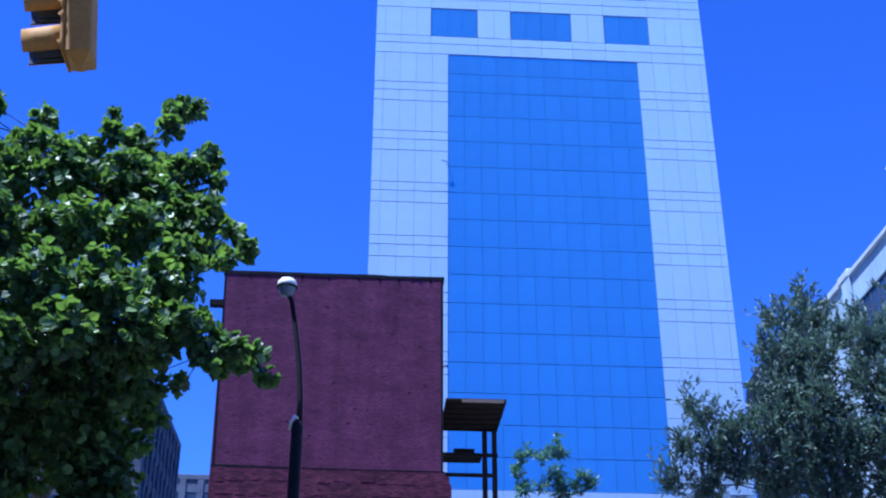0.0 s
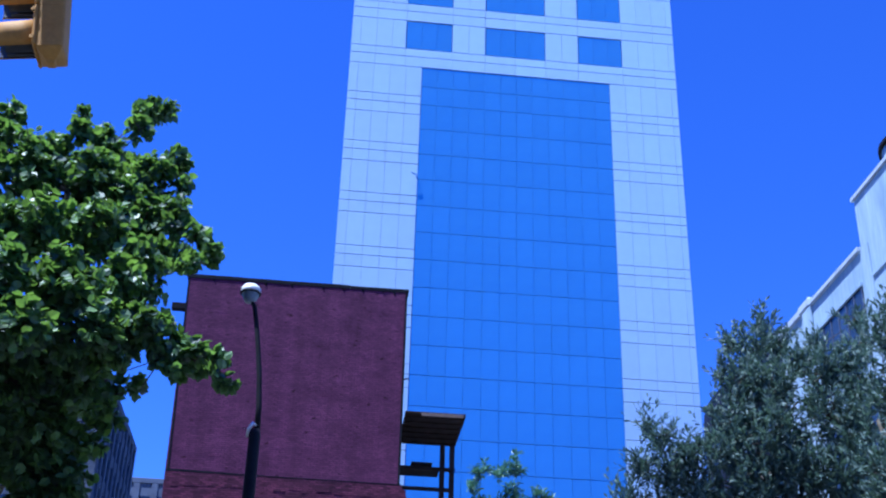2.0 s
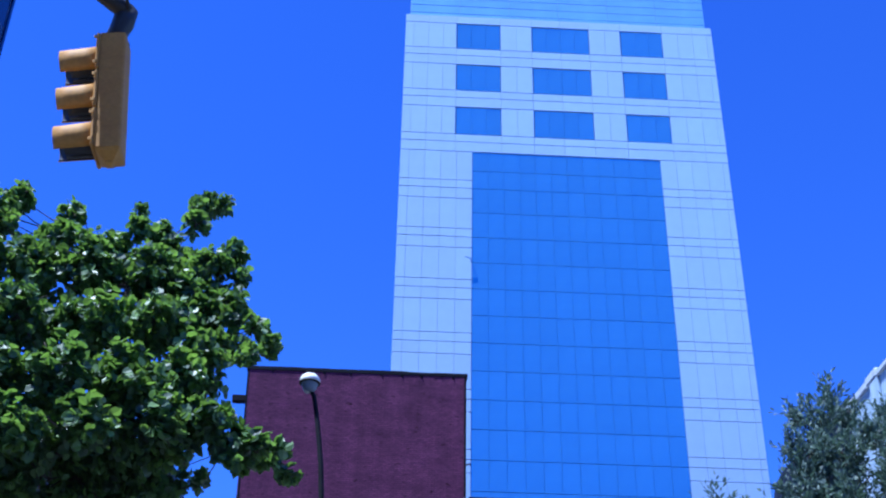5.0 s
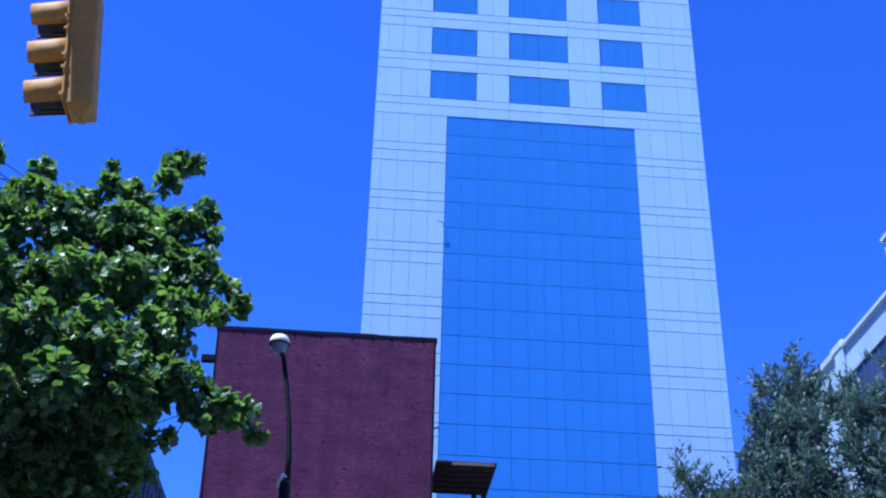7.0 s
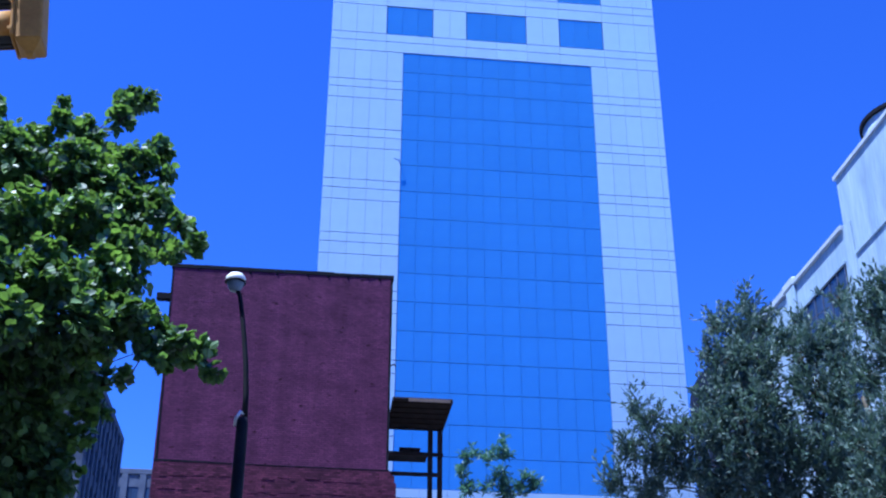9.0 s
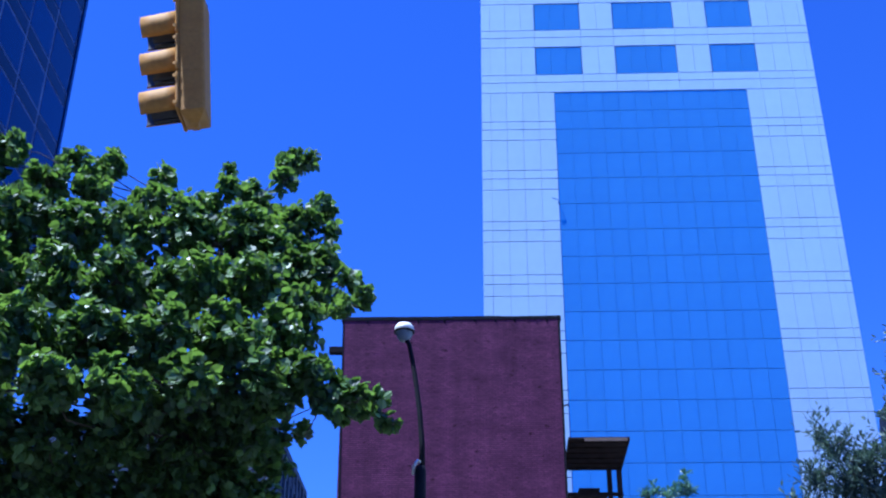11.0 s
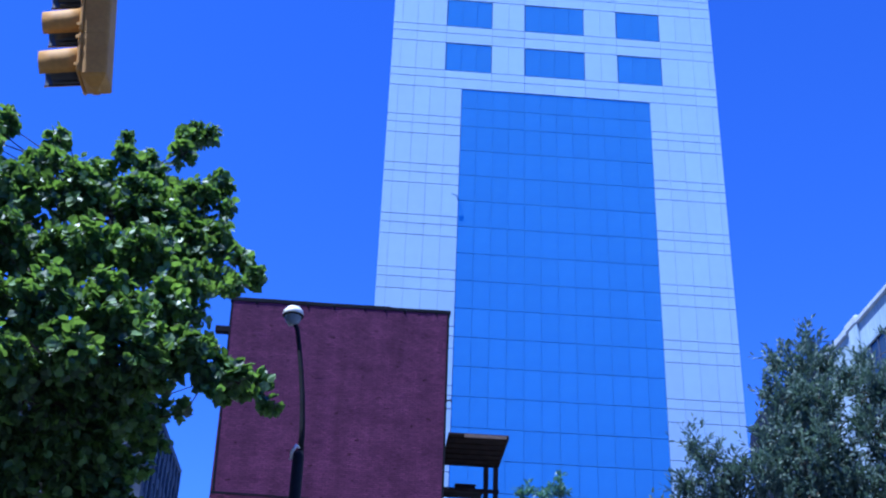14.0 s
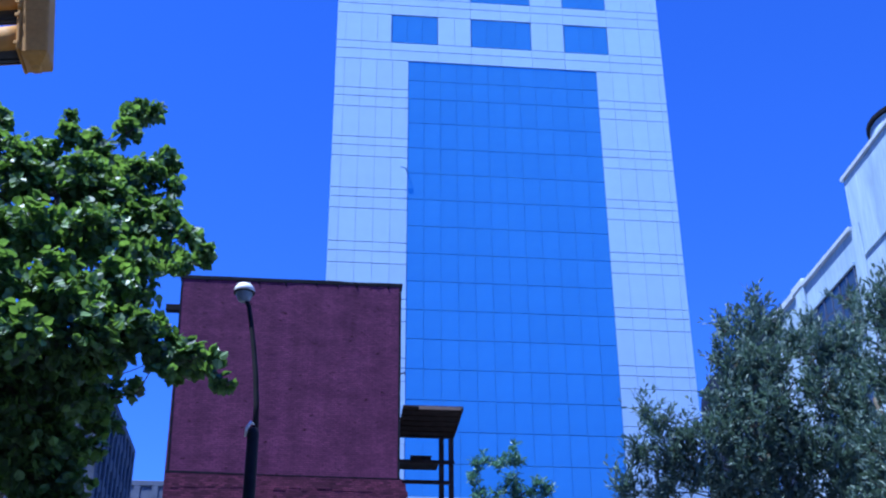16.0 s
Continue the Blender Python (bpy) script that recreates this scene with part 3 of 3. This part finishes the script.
def stone_row():
    r = empty("stone_building", GRID @ pose(0, 0, 0), label="pale limestone building with stepped parapets and white copings", category="building")
    X = 20.0
    part("wall", box(X, X + 16, 8, 39.6, 0, 26.15), M_STONE, r, "stained pale stone wall")
    part("coping", box(X - 0.10, X + 0.35, 7.9, 39.72, 26.153, 26.34, 0.02), M_COPING, r, "white stone coping")
    part("end_coping", box(X + 0.36, X + 16, 39.3, 39.72, 26.153, 26.34, 0.02), M_COPING, r)
    part("string_course", box(X - 0.07, X - 0.002, 8, 38.9, 22.5, 22.66, 0.015), M_STONE, r)
    part("pier", box(X - 0.05, X - 0.002, 38.95, 39.55, 0, 24.0, 0.01), M_STONE, r)
    low = part("low_wall", box(X + 0.02, X + 15, 39.602, 48.4, 0, 23.98), M_STONE, r, "lower wall of pale stone")
    part("coping", box(X - 0.12, X + 0.4, 39.73, 44.7, 23.983, 24.2, 0.03), M_COPING, r, "white stone coping")
    part("coping_step", box(X - 0.14, X + 0.4, 44.702, 45.9, 23.983, 24.42, 0.08), M_COPING, r, "stepped white coping")
    part("coping", box(X - 0.12, X + 0.4, 45.902, 48.4, 23.983, 24.3, 0.03), M_COPING, r, "white stone coping")
    part("capital", box(X - 0.10, X + 0.018, 44.7, 45.6, 22.7, 23.98, 0.03), M_STONE, r)
    # band of tall windows
    for z0, z1 in ((19.6, 22.6), (15.0, 18.2), (10.4, 13.6)):
        win = part("window", box(X - 0.004, X + 0.018, 39.95, 44.6, z0, z1), M_TAR, low, "dark window band")
        for i in range(6):
            y = 40.02 + i * 0.765
            part("pane", box(X - 0.012, X - 0.005, y, y + 0.70, z0 + 0.08, z1 - 0.08), M_WINDOW, win)
        for i in range(7):
            y = 39.95 + i * 0.765
            part("mullion", box(X - 0.05, X - 0.013, y, y + 0.06, z0, z1), M_MULL, win)
        part("lintel", box(X - 0.09, X + 0.018, 39.9, 44.65, z1 + 0.002, z1 + 0.16, 0.01), M_STONE, win)
    # windows in the tall part, behind the tree
    for y in (36.2, 33.0, 29.8, 26.6):
        for z in (14.2, 18.6):
            win = part("window", box(X - 0.01, X - 0.002, y, y + 1.5, z, z + 2.4), M_TAR, r, "dark sash window")
            for k in range(2):
                part("pane", box(X - 0.02, X - 0.011, y + 0.08, y + 1.42, z + 0.08 + k * 1.15, z + 1.15 + k * 1.15), M_WINDOW, win)
            part("sill", box(X - 0.14, X - 0.012, y - 0.1, y + 1.6, z - 0.16, z - 0.002, 0.01), M_STONE, win)
    d = empty("dark_corner_building", GRID @ pose(0, 0, 0), label="dark blue-grey building with a rounded corner parapet", category="building")
    part("wall", wall_prism([(0, 0), (11.6, 0), (11.6, 24.0), (11.4, 24.5), (10.8, 24.85), (9.8, 25.0), (0, 24.7)], 0, 13), M_DARKWALL, d, "", False,
         Matrix(((0, 1, 0, X + 0.01), (1, 0, 0, 48.41), (0, 0, 1, 0), (0, 0, 0, 1))))
    for y in (50.0, 52.6, 55.2, 57.6):
        for z in (12.5, 16.5, 20.5):
            win = part("window", box(X - 0.03, X + 0.008, y, y + 1.3, z, z + 2.0), M_MULL, d, "grey framed window")
            part("pane", box(X - 0.036, X - 0.031, y + 0.1, y + 1.2, z + 0.1, z + 1.9), M_WINDOW, win)


stone_row()


def water_tank():
    w = empty("water_tank", GRID @ pose(22.3, 37.25, 0), label="round pale roof tank with a dark rim on the stone building", category="water tank")
    part("barrel", lathe([(1.85, 26.155), (1.85, 27.45), (1.7, 27.47)], 40), M_STONE, w, "pale round barrel", True)
    part("rim", lathe([(1.88, 27.40), (1.97, 27.43), (1.97, 27.57), (1.7, 27.64), (0.2, 27.95)], 40), M_TAR, w, "dark metal rim and lid")
    part("hoop", lathe([(1.85, 26.8), (1.88, 26.82), (1.88, 26.9), (1.85, 26.92)], 40), M_MULL, w)


water_tank()

# ---------- navy glass building ----------


def navy_building():
    b = empty("glass_building", GRID @ pose(-27, 0, 0), label="dark navy glass building with a grey mullion grid", category="building")
    part("core", box(-18, -0.1, 40, 63.0, 0, 92), M_LATTICE, b, "grey mullion grid backing")
    row, col = 3.9, 3.6
    for c in range(6):
        for r in range(17):
            z = 24 + r * row
            y = 63.0 - (c + 1) * col
            piece("pane", panel(col - 0.24, row - 1.25, 0.03, 0.01, M_NAVY), b, -0.1, y + 0.12, z + 1.12, (rnd.uniform(-.4, .4), 0, 90 + rnd.uniform(-.4, .4)))
            piece("spandrel", panel(col - 0.24, 0.95, 0.03, 0.01, M_SPANDREL), b, -0.1, y + 0.12, z + 0.03, (0, 0, 90))
    bm = bmesh.new()
    for r in range(6):
        for c in range(6):
            add_box(bm, -0.1, -0.07, 41.5 + c * 3.6, 44.9 + c * 3.6, 0.6 + r * 3.9, 4.3 + r * 3.9)
    tagged(part("lower_pane", bm, M_NAVY, b, "dark lower panes"), kind="stuff")
    part("corner_post", box(-0.16, 0.02, 63.002, 63.35, 0, 92, 0.02), M_NAVY, b, "navy corner post")


navy_building()

# ---------- distant buildings down the side street ----------


def windowed_block(name, label, m, w, d, h, cols, rows, top_gap, wall, side=None):
    """A block with a facade towards -y: real recessed windows between piers."""
    b = empty(name, m, label=label, category="building")
    part("wall", box(0, w, 0.25, d, 0, h, 0.0), wall, b)
    part("parapet", box(-0.15, w + 0.15, 0.0, d, h + 0.002, h + 0.7, 0.05), wall, b)
    cw, rh = w / cols, 3.7
    for c in range(cols + 1):
        x = min(max(c * cw - 0.4, 0), w - 0.8)
        part("pier", box(x, x + 0.8, 0.0, 0.248, 0, h), wall, b)
    for r in range(rows):
        z = h - top_gap - (r + 1) * rh
        part("spandrel", box(0, w, 0.12, 0.247, z + 2.6, z + rh), wall, b)
        for c in range(cols):
            x0, x1 = c * cw + 0.42, (c + 1) * cw - 0.42
            win = part("window", box(x0, x1, 0.19, 0.248, z, z + 2.6), M_MULL, b)
            for k in range(2):
                xm = x0 + 0.08 + k * (x1 - x0 - 0.12) / 2
                part("pane", box(xm, xm + (x1 - x0 - 0.2) / 2, 0.17, 0.188, z + 0.1, z + 2.5), M_WINDOW, win)
    return b


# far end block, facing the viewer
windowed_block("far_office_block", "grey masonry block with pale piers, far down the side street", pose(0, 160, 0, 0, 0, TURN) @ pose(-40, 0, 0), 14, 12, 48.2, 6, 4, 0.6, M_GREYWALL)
# long block along the side street, facing +x, its shade painted into the wall
windowed_block("street_block", "tall grey building along the side street, shade painted into its navy wall", GRID @ pose(-22, 118, 0, 0, 0, 90), 23, 25, 46.3, 9, 5, 1.2, M_SHADEWALL)
# thin front end of the same block, lit tone put into its wall colour
p = windowed_block("street_block_front", "lighter grey front end of the side street building, lit tone painted", GRID @ pose(-34, 117.2, 0), 12.0, 0.7, 43.5, 5, 4, 1.0, M_MIDWALL)

# ---------- trees ----------


def leaf_cloud(name, clumps, twigs, count, leaf, size, material, parent, seed, reach, rise, along, fill, up):
    """Leaves in tufts round twig ends that stand on uneven clumps (x, y, z, r), with a looser filling inside.
    leaf: outline (along, across, lift); along: how far the leaves follow their twig; rise: how upright the twigs are."""
    g = np.random.default_rng(seed)
    L = np.array(leaf)
    nv = len(L)

    def unit(v):
        return v / (np.linalg.norm(v, axis=-1, keepdims=True) + 1e-9)

    P, A, N, Z = [], [], [], []
    for cx, cy, cz, r in clumps:
        c = np.array((cx, cy, cz))
        n = int(twigs * r * r) + 3
        d = unit(g.normal(size=(n, 3)) + np.array((0, 0, 0.2)))
        lump = 0.72 + 0.28 * np.sin(3.1 * d[:, :1] + g.uniform(0, 6)) * np.sin(3.7 * d[:, 1:2] + g.uniform(0, 6)) * np.sin(2.9 * d[:, 2:] + g.uniform(0, 6))
        tip = c + d * r * lump * g.uniform(0.55, 1.15, (n, 1))
        t = unit(0.7 * d + np.array((0, 0, rise)) + 0.35 * g.normal(size=(n, 3)))
        q = g.uniform(-0.6, 0.5, (n, count, 1))
        radial = g.normal(size=(n, count, 3))
        radial = unit(radial - (radial * t[:, None]).sum(-1, keepdims=True) * t[:, None])
        P.append((tip[:, None] + t[:, None] * q * reach * g.uniform(0.6, 1.3, (n, 1, 1)) + 0.12 * size * radial).reshape(-1, 3))
        A.append(unit(along * t[:, None] + radial + np.array((0, 0, -0.15))).reshape(-1, 3))
        N.append((np.array((0, 0, up)) + 0.85 * t[:, None] + 0.5 * g.normal(size=(n, count, 3))).reshape(-1, 3))
        Z.append((size * g.uniform(0.7, 1.2, (n, count))).reshape(-1))
        k = int(fill * r * r)
        d = unit(g.normal(size=(k, 3)))
        P.append(c + d * r * 0.8 * g.uniform(0, 1, (k, 1)) ** 0.4)
        A.append(unit(g.normal(size=(k, 3)) + np.array((0, 0, -0.3))))
        N.append(np.array((0, 0, up)) + g.normal(size=(k, 3)) * 0.7)
        Z.append(size * g.uniform(0.7, 1.2, k))
    P, A, N, Z = np.concatenate(P), np.concatenate(A), np.concatenate(N), np.concatenate(Z)
    S = unit(np.cross(A, N))
    N = np.cross(S, A)
    V = P[:, None] + Z[:, None, None] * (L[None, :, :1] * A[:, None] + L[None, :, 1:2] * S[:, None] + L[None, :, 2:3] * N[:, None])
    h = nv // 2
    F = []
    for k in range(0, len(P) * nv, nv):
        F.append(tuple(range(k, k + h + 1)))
        F.append((k,) + tuple(range(k + h, k + nv)))
    me = bpy.data.meshes.new(name)
    me.from_pydata(V.reshape(-1, 3).tolist(), [], F)
    me.materials.append(material)
    ob = new(name, me)
    ob.parent = parent
    ob["kind"] = "stuff"
    return ob


PLANE_LEAF = [(0, 0, 0), (0.12, 0.34, 0.09), (0.36, 0.44, 0.09), (0.62, 0.42, 0.08), (0.80, 0.22, 0.03), (1.0, 0.0, -0.06),
              (0.80, -0.22, 0.03), (0.62, -0.42, 0.08), (0.36, -0.44, 0.09), (0.12, -0.34, 0.09)]
NARROW_LEAF = [(0, 0, 0), (0.35, 0.15, 0.04), (0.7, 0.12, 0.03), (1.0, 0.0, -0.04), (0.7, -0.12, 0.03), (0.35, -0.15, 0.04)]


def limb(a, b, r0, r1, g, sag=0.15):
    a, b = Vector(a), Vector(b)
    n = 6
    pts = []
    for i in range(n + 1):
        t = i / n
        p = a.lerp(b, t)
        p.z += math.sin(t * math.pi) * sag * (b - a).length
        if 0 < i < n:
            p += Vector((g.uniform(-1, 1), g.uniform(-1, 1), g.uniform(-1, 1))) * 0.04 * (b - a).length
        pts.append(p)
    return pts, [r0 + (r1 - r0) * i / n for i in range(n + 1)]


def tree(label, base, fork, r, clumps, material, seed, **leaves):
    g = random.Random(seed)
    t = empty("tree", pose(*base), label=label, category="tree", group="street trees")
    rel = [(x - base[0], y - base[1], z - base[2], q) for x, y, z, q in clumps]
    f = Vector(fork) - Vector(base)
    pts, rad = limb((0, 0, -0.05), f, r, r * 0.7, g, 0.0)
    rad[0] = r * 1.5
    part("trunk", add_tube(bmesh.new(), pts, rad, 14), M_BARK, t, "mottled grey-brown trunk", True)
    tip = Vector((sum(c[0] for c in rel) / len(rel), sum(c[1] for c in rel) / len(rel) + 1.3, max(c[2] for c in rel) - 1.7))
    pts, rad = limb(f, tip, r * 0.7, 0.04, g, 0.0)
    part("leader", add_tube(bmesh.new(), pts, rad, 10), M_BARK, t, "", True)
    for x, y, z, q in rel:
        if q < 0.2:
            continue
        reach = math.hypot(x - tip.x, y - tip.y)
        up_t = min(0.95, max(0.0, (z - 0.12 * reach - f.z) / (tip.z - f.z)))
        pts, rad = limb(f.lerp(tip, up_t), (x, y, z), r * (0.13 if q > 0.45 else 0.07), 0.006, g, 0.03)
        part("limb", add_tube(bmesh.new(), pts, rad, 8), M_BARK, t, "", True)
        bm = bmesh.new()
        for _ in range(5):
            d = Vector((g.gauss(0, 1), g.gauss(0, 1), g.gauss(0, 1))).normalized() * q * 0.9
            c = Vector((x, y, z))
            pp, rr = limb(c - d * 0.2, c + d, 0.022, 0.006, g, 0.05)
            add_tube(bm, pp, rr, 5)
        part("twig", bm, M_BARK, t, "", True)
    leaf_cloud("crown", rel, material=material, parent=t, seed=seed, **leaves)
    return t


# boughs as (x, y, z, radius): the plane's crown bulges towards the street at mid-height, with upright shoots on top
PLANE_TOP = [
    (-9.45, 16.71, 13.41, 0.35), (-9.74, 16.46, 13.02, 0.49), (-8.47, 17.11, 13.37, 0.26), (-7.84, 17.26, 13.29, 0.30), (-7.93, 16.87, 12.64, 0.38),
    (-8.59, 16.58, 12.52, 0.44), (-6.94, 17.45, 13.14, 0.21), (-6.85, 17.02, 12.35, 0.36), (-5.96, 17.92, 13.48, 0.10), (-5.75, 17.68, 12.94, 0.22),
    (-5.43, 17.82, 13.01, 0.14), (-4.89, 18.50, 13.99, 0.29), (-4.59, 18.65, 14.10, 0.15), (-4.92, 18.13, 13.31, 0.21),
]
PLANE_SIDE = [
    (-4.16, 17.90, 12.54, 0.30), (-3.90, 17.63, 11.95, 0.18), (-4.41, 17.56, 12.08, 0.34), (-3.49, 16.96, 10.65, 0.23), (-3.13, 16.83, 10.27, 0.17),
    (-3.89, 17.06, 11.01, 0.34), (-3.47, 16.58, 10.03, 0.17), (-4.07, 16.30, 9.86, 0.39), (-4.20, 15.88, 9.29, 0.39),
]
PLANE_SKIRT = [
    (-3.73, 15.71, 8.56, 0.30), (-3.45, 15.94, 8.16, 0.27), (-3.06, 16.11, 8.23, 0.22), (-2.71, 16.18, 8.32, 0.13), (-2.76, 17.08, 8.27, 0.12),
    (-4.05, 15.76, 8.04, 0.22), (-4.06, 17.34, 8.23, 0.10), (-4.27, 15.45, 8.38, 0.45),
]
PLANE_BODY = [
    (-8.71, 16.01, 11.64, 0.65), (-7.75, 16.16, 11.38, 0.56), (-6.95, 16.48, 11.50, 0.53), (-6.13, 16.80, 11.63, 0.57), (-5.23, 17.10, 11.69, 0.57),
    (-8.52, 15.02, 10.03, 0.67), (-7.62, 15.35, 10.04, 0.60), (-6.72, 15.69, 10.13, 0.60), (-5.78, 16.01, 10.21, 0.60), (-4.85, 16.41, 10.40, 0.60),
    (-7.54, 14.49, 8.74, 0.59), (-6.67, 14.84, 8.82, 0.59), (-5.75, 15.16, 8.89, 0.59), (-4.89, 15.52, 9.05, 0.56), (-7.89, 14.07, 8.28, 0.61),
    (-6.88, 14.34, 7.93, 0.47), (-6.00, 14.65, 7.93, 0.47), (-5.16, 15.04, 8.15, 0.47),
]
PLANE_UNDER = [
    (-8.34, 15.50, 7.69, 0.65), (-7.57, 15.89, 7.70, 0.62), (-6.69, 16.32, 7.83, 0.62), (-5.73, 16.66, 7.99, 0.59), (-4.92, 16.90, 8.14, 0.48),
    (-8.12, 16.46, 7.23, 0.71), (-7.29, 16.92, 7.32, 0.67), (-6.31, 17.23, 7.49, 0.64), (-5.44, 17.50, 7.65, 0.57), (-4.79, 17.28, 8.00, 0.32),
    (-8.71, 15.98, 7.20, 0.70), (-7.75, 17.13, 6.76, 0.65), (-6.68, 17.57, 6.90, 0.65), (-5.71, 17.95, 7.15, 0.54),
]
# the crown's own back half, round the trunk
PLANE_INNER = [
    (-4.80, 17.35, 11.40, 0.53), (-4.25, 17.58, 11.51, 0.30), (-4.34, 17.18, 10.88, 0.44), (-5.30, 17.96, 12.65, 0.40), (-6.19, 17.67, 12.59, 0.36),
    (-4.90, 17.80, 12.18, 0.39), (-3.89, 17.00, 10.37, 0.24), (-3.98, 16.39, 9.45, 0.31), (-3.60, 16.18, 8.62, 0.23), (-3.31, 16.31, 8.46, 0.20),
    (-3.01, 16.75, 8.36, 0.18), (-3.33, 16.70, 8.27, 0.19), (-4.00, 15.97, 8.47, 0.30), (-4.40, 16.09, 8.17, 0.33), (-4.26, 16.05, 8.86, 0.37),
    (-4.49, 17.65, 8.35, 0.17), (-4.75, 18.02, 8.04, 0.29), (-5.00, 18.47, 7.68, 0.25),
]
# back clumps and lower fill; the far-left ones are unseen, added to shade below
PLANE_BACK_SHADE = [(-5.56, 17.75, 7.20, 0.54), (-5.07, 17.89, 6.83, 0.40), (-5.42, 17.79, 6.37, 0.53), (-5.22, 17.85, 7.51, 0.41),
              (-4.74, 15.70, 8.29, 0.36), (-5.21, 16.50, 8.24, 0.41), (-5.95, 16.14, 8.20, 0.41), (-7.4, 19.6, 9.9, 0.9), (-10.4, 18.2, 9.6, 1.3), (-10.2, 16.0, 10.6, 1.1), (-10.6, 15.2, 9.0, 1.2)]
# shaded second layer behind the outer boughs
PLANE_CORE = [(x * 1.09, y * 1.09, EYE_Z + (z - EYE_Z) * 1.09, r * 1.02) for x, y, z, r in PLANE_BODY + PLANE_SIDE[5:]]
tree("large plane tree with broad glossy green leaves beside the street", (-7.0, 20.2, 0), (-6.9, 20.0, 5.4), 0.26,
     PLANE_TOP + PLANE_SIDE + PLANE_SKIRT + PLANE_BODY + PLANE_UNDER + PLANE_INNER + PLANE_CORE + PLANE_BACK_SHADE, M_PLANE, 11,
     twigs=185, count=10, leaf=PLANE_LEAF, size=0.148, reach=0.19, rise=0.3, along=0.55, fill=230, up=0.55)

OAK_TOP = [
    (8.27, 26.05, 13.79, 0.33), (7.52, 25.93, 13.20, 0.36), (7.87, 25.62, 12.78, 0.47), (8.46, 25.64, 13.10, 0.38), (7.05, 25.51, 12.22, 0.24),
    (7.43, 25.32, 11.96, 0.55), (8.83, 25.23, 12.54, 0.47), (9.33, 25.34, 12.99, 0.23), (8.09, 25.12, 11.89, 0.64), (9.18, 24.83, 11.99, 0.55),
    (10.32, 25.38, 13.64, 0.29), (10.21, 25.00, 12.86, 0.34), (9.79, 24.88, 12.41, 0.37),
]
OAK_BODY = [
    (7.23, 25.28, 11.00, 0.73), (8.10, 24.99, 10.73, 0.78), (9.17, 24.66, 11.00, 0.79), (9.82, 24.49, 11.69, 0.50), (9.68, 24.40, 10.38, 0.68),
    (6.82, 25.31, 10.27, 0.58), (7.63, 25.23, 9.81, 0.82), (8.64, 24.86, 9.80, 0.82), (9.48, 24.72, 9.43, 0.82), (7.08, 25.72, 9.24, 0.73),
    (8.29, 25.49, 8.93, 0.87), (9.48, 25.07, 8.58, 0.87),
]
OAK_LOW = [
    (5.36, 25.73, 11.03, 0.23), (5.61, 25.64, 10.72, 0.30), (6.00, 25.52, 10.41, 0.32), (6.28, 25.44, 10.21, 0.23), (5.24, 25.79, 10.03, 0.36),
    (5.83, 25.75, 9.85, 0.47), (4.92, 26.18, 9.42, 0.34), (5.60, 26.13, 9.24, 0.51), (6.34, 25.75, 9.59, 0.51),
]
OAK_LEAVES = dict(twigs=125, count=26, leaf=NARROW_LEAF, size=0.145, reach=0.75, rise=0.95, along=1.6, fill=480, up=0.35)
tree("willow oak with narrow grey-green leaves in front of the stone building", (8.6, 26.0, 0), (8.5, 25.8, 6.5), 0.24, OAK_TOP + OAK_BODY + OAK_LOW, M_OAK, 23, **OAK_LEAVES)
OAK2 = [
    (9.51, 23.34, 9.50, 0.51), (9.49, 22.91, 8.55, 0.50), (9.83, 23.20, 10.82, 0.37),
    (9.98, 22.48, 12.38, 0.43), (9.78, 22.57, 11.96, 0.36), (10.28, 22.35, 11.97, 0.72), (9.98, 22.49, 11.32, 0.47), (10.48, 22.26, 10.98, 1.06),
    (9.87, 22.53, 10.06, 0.23), (10.22, 22.38, 9.68, 0.92), (9.51, 22.69, 8.96, 0.45), (10.01, 22.47, 8.67, 1.03), (9.39, 22.74, 8.11, 0.68),
]
tree("second willow oak with narrow grey-green leaves", (10.9, 23.0, 0), (10.9, 22.9, 6.2), 0.22, OAK2, M_OAK, 29, **OAK_LEAVES)
YOUNG = [
    (2.15, 22.90, 9.22, 0.06), (2.06, 22.91, 9.01, 0.14), (1.84, 22.93, 8.90, 0.15), (1.40, 22.96, 8.88, 0.14), (1.57, 22.95, 8.97, 0.10),
    (1.32, 22.96, 8.58, 0.14), (2.23, 22.89, 8.92, 0.09), (2.06, 22.91, 8.54, 0.17), (1.81, 22.93, 8.29, 0.12), (2.58, 22.85, 8.45, 0.13),
    (2.74, 22.84, 8.32, 0.14), (2.46, 22.87, 8.24, 0.15), (1.44, 22.95, 8.25, 0.18), (2.17, 22.90, 8.20, 0.21),
]
tree("slim young tree with light green leaves", (2.0, 23.0, 0), (2.0, 23.0, 6.3), 0.08, YOUNG, M_YOUNG, 31,
     twigs=600, count=9, leaf=NARROW_LEAF, size=0.115, reach=0.2, rise=0.5, along=1.0, fill=800, up=0.6)
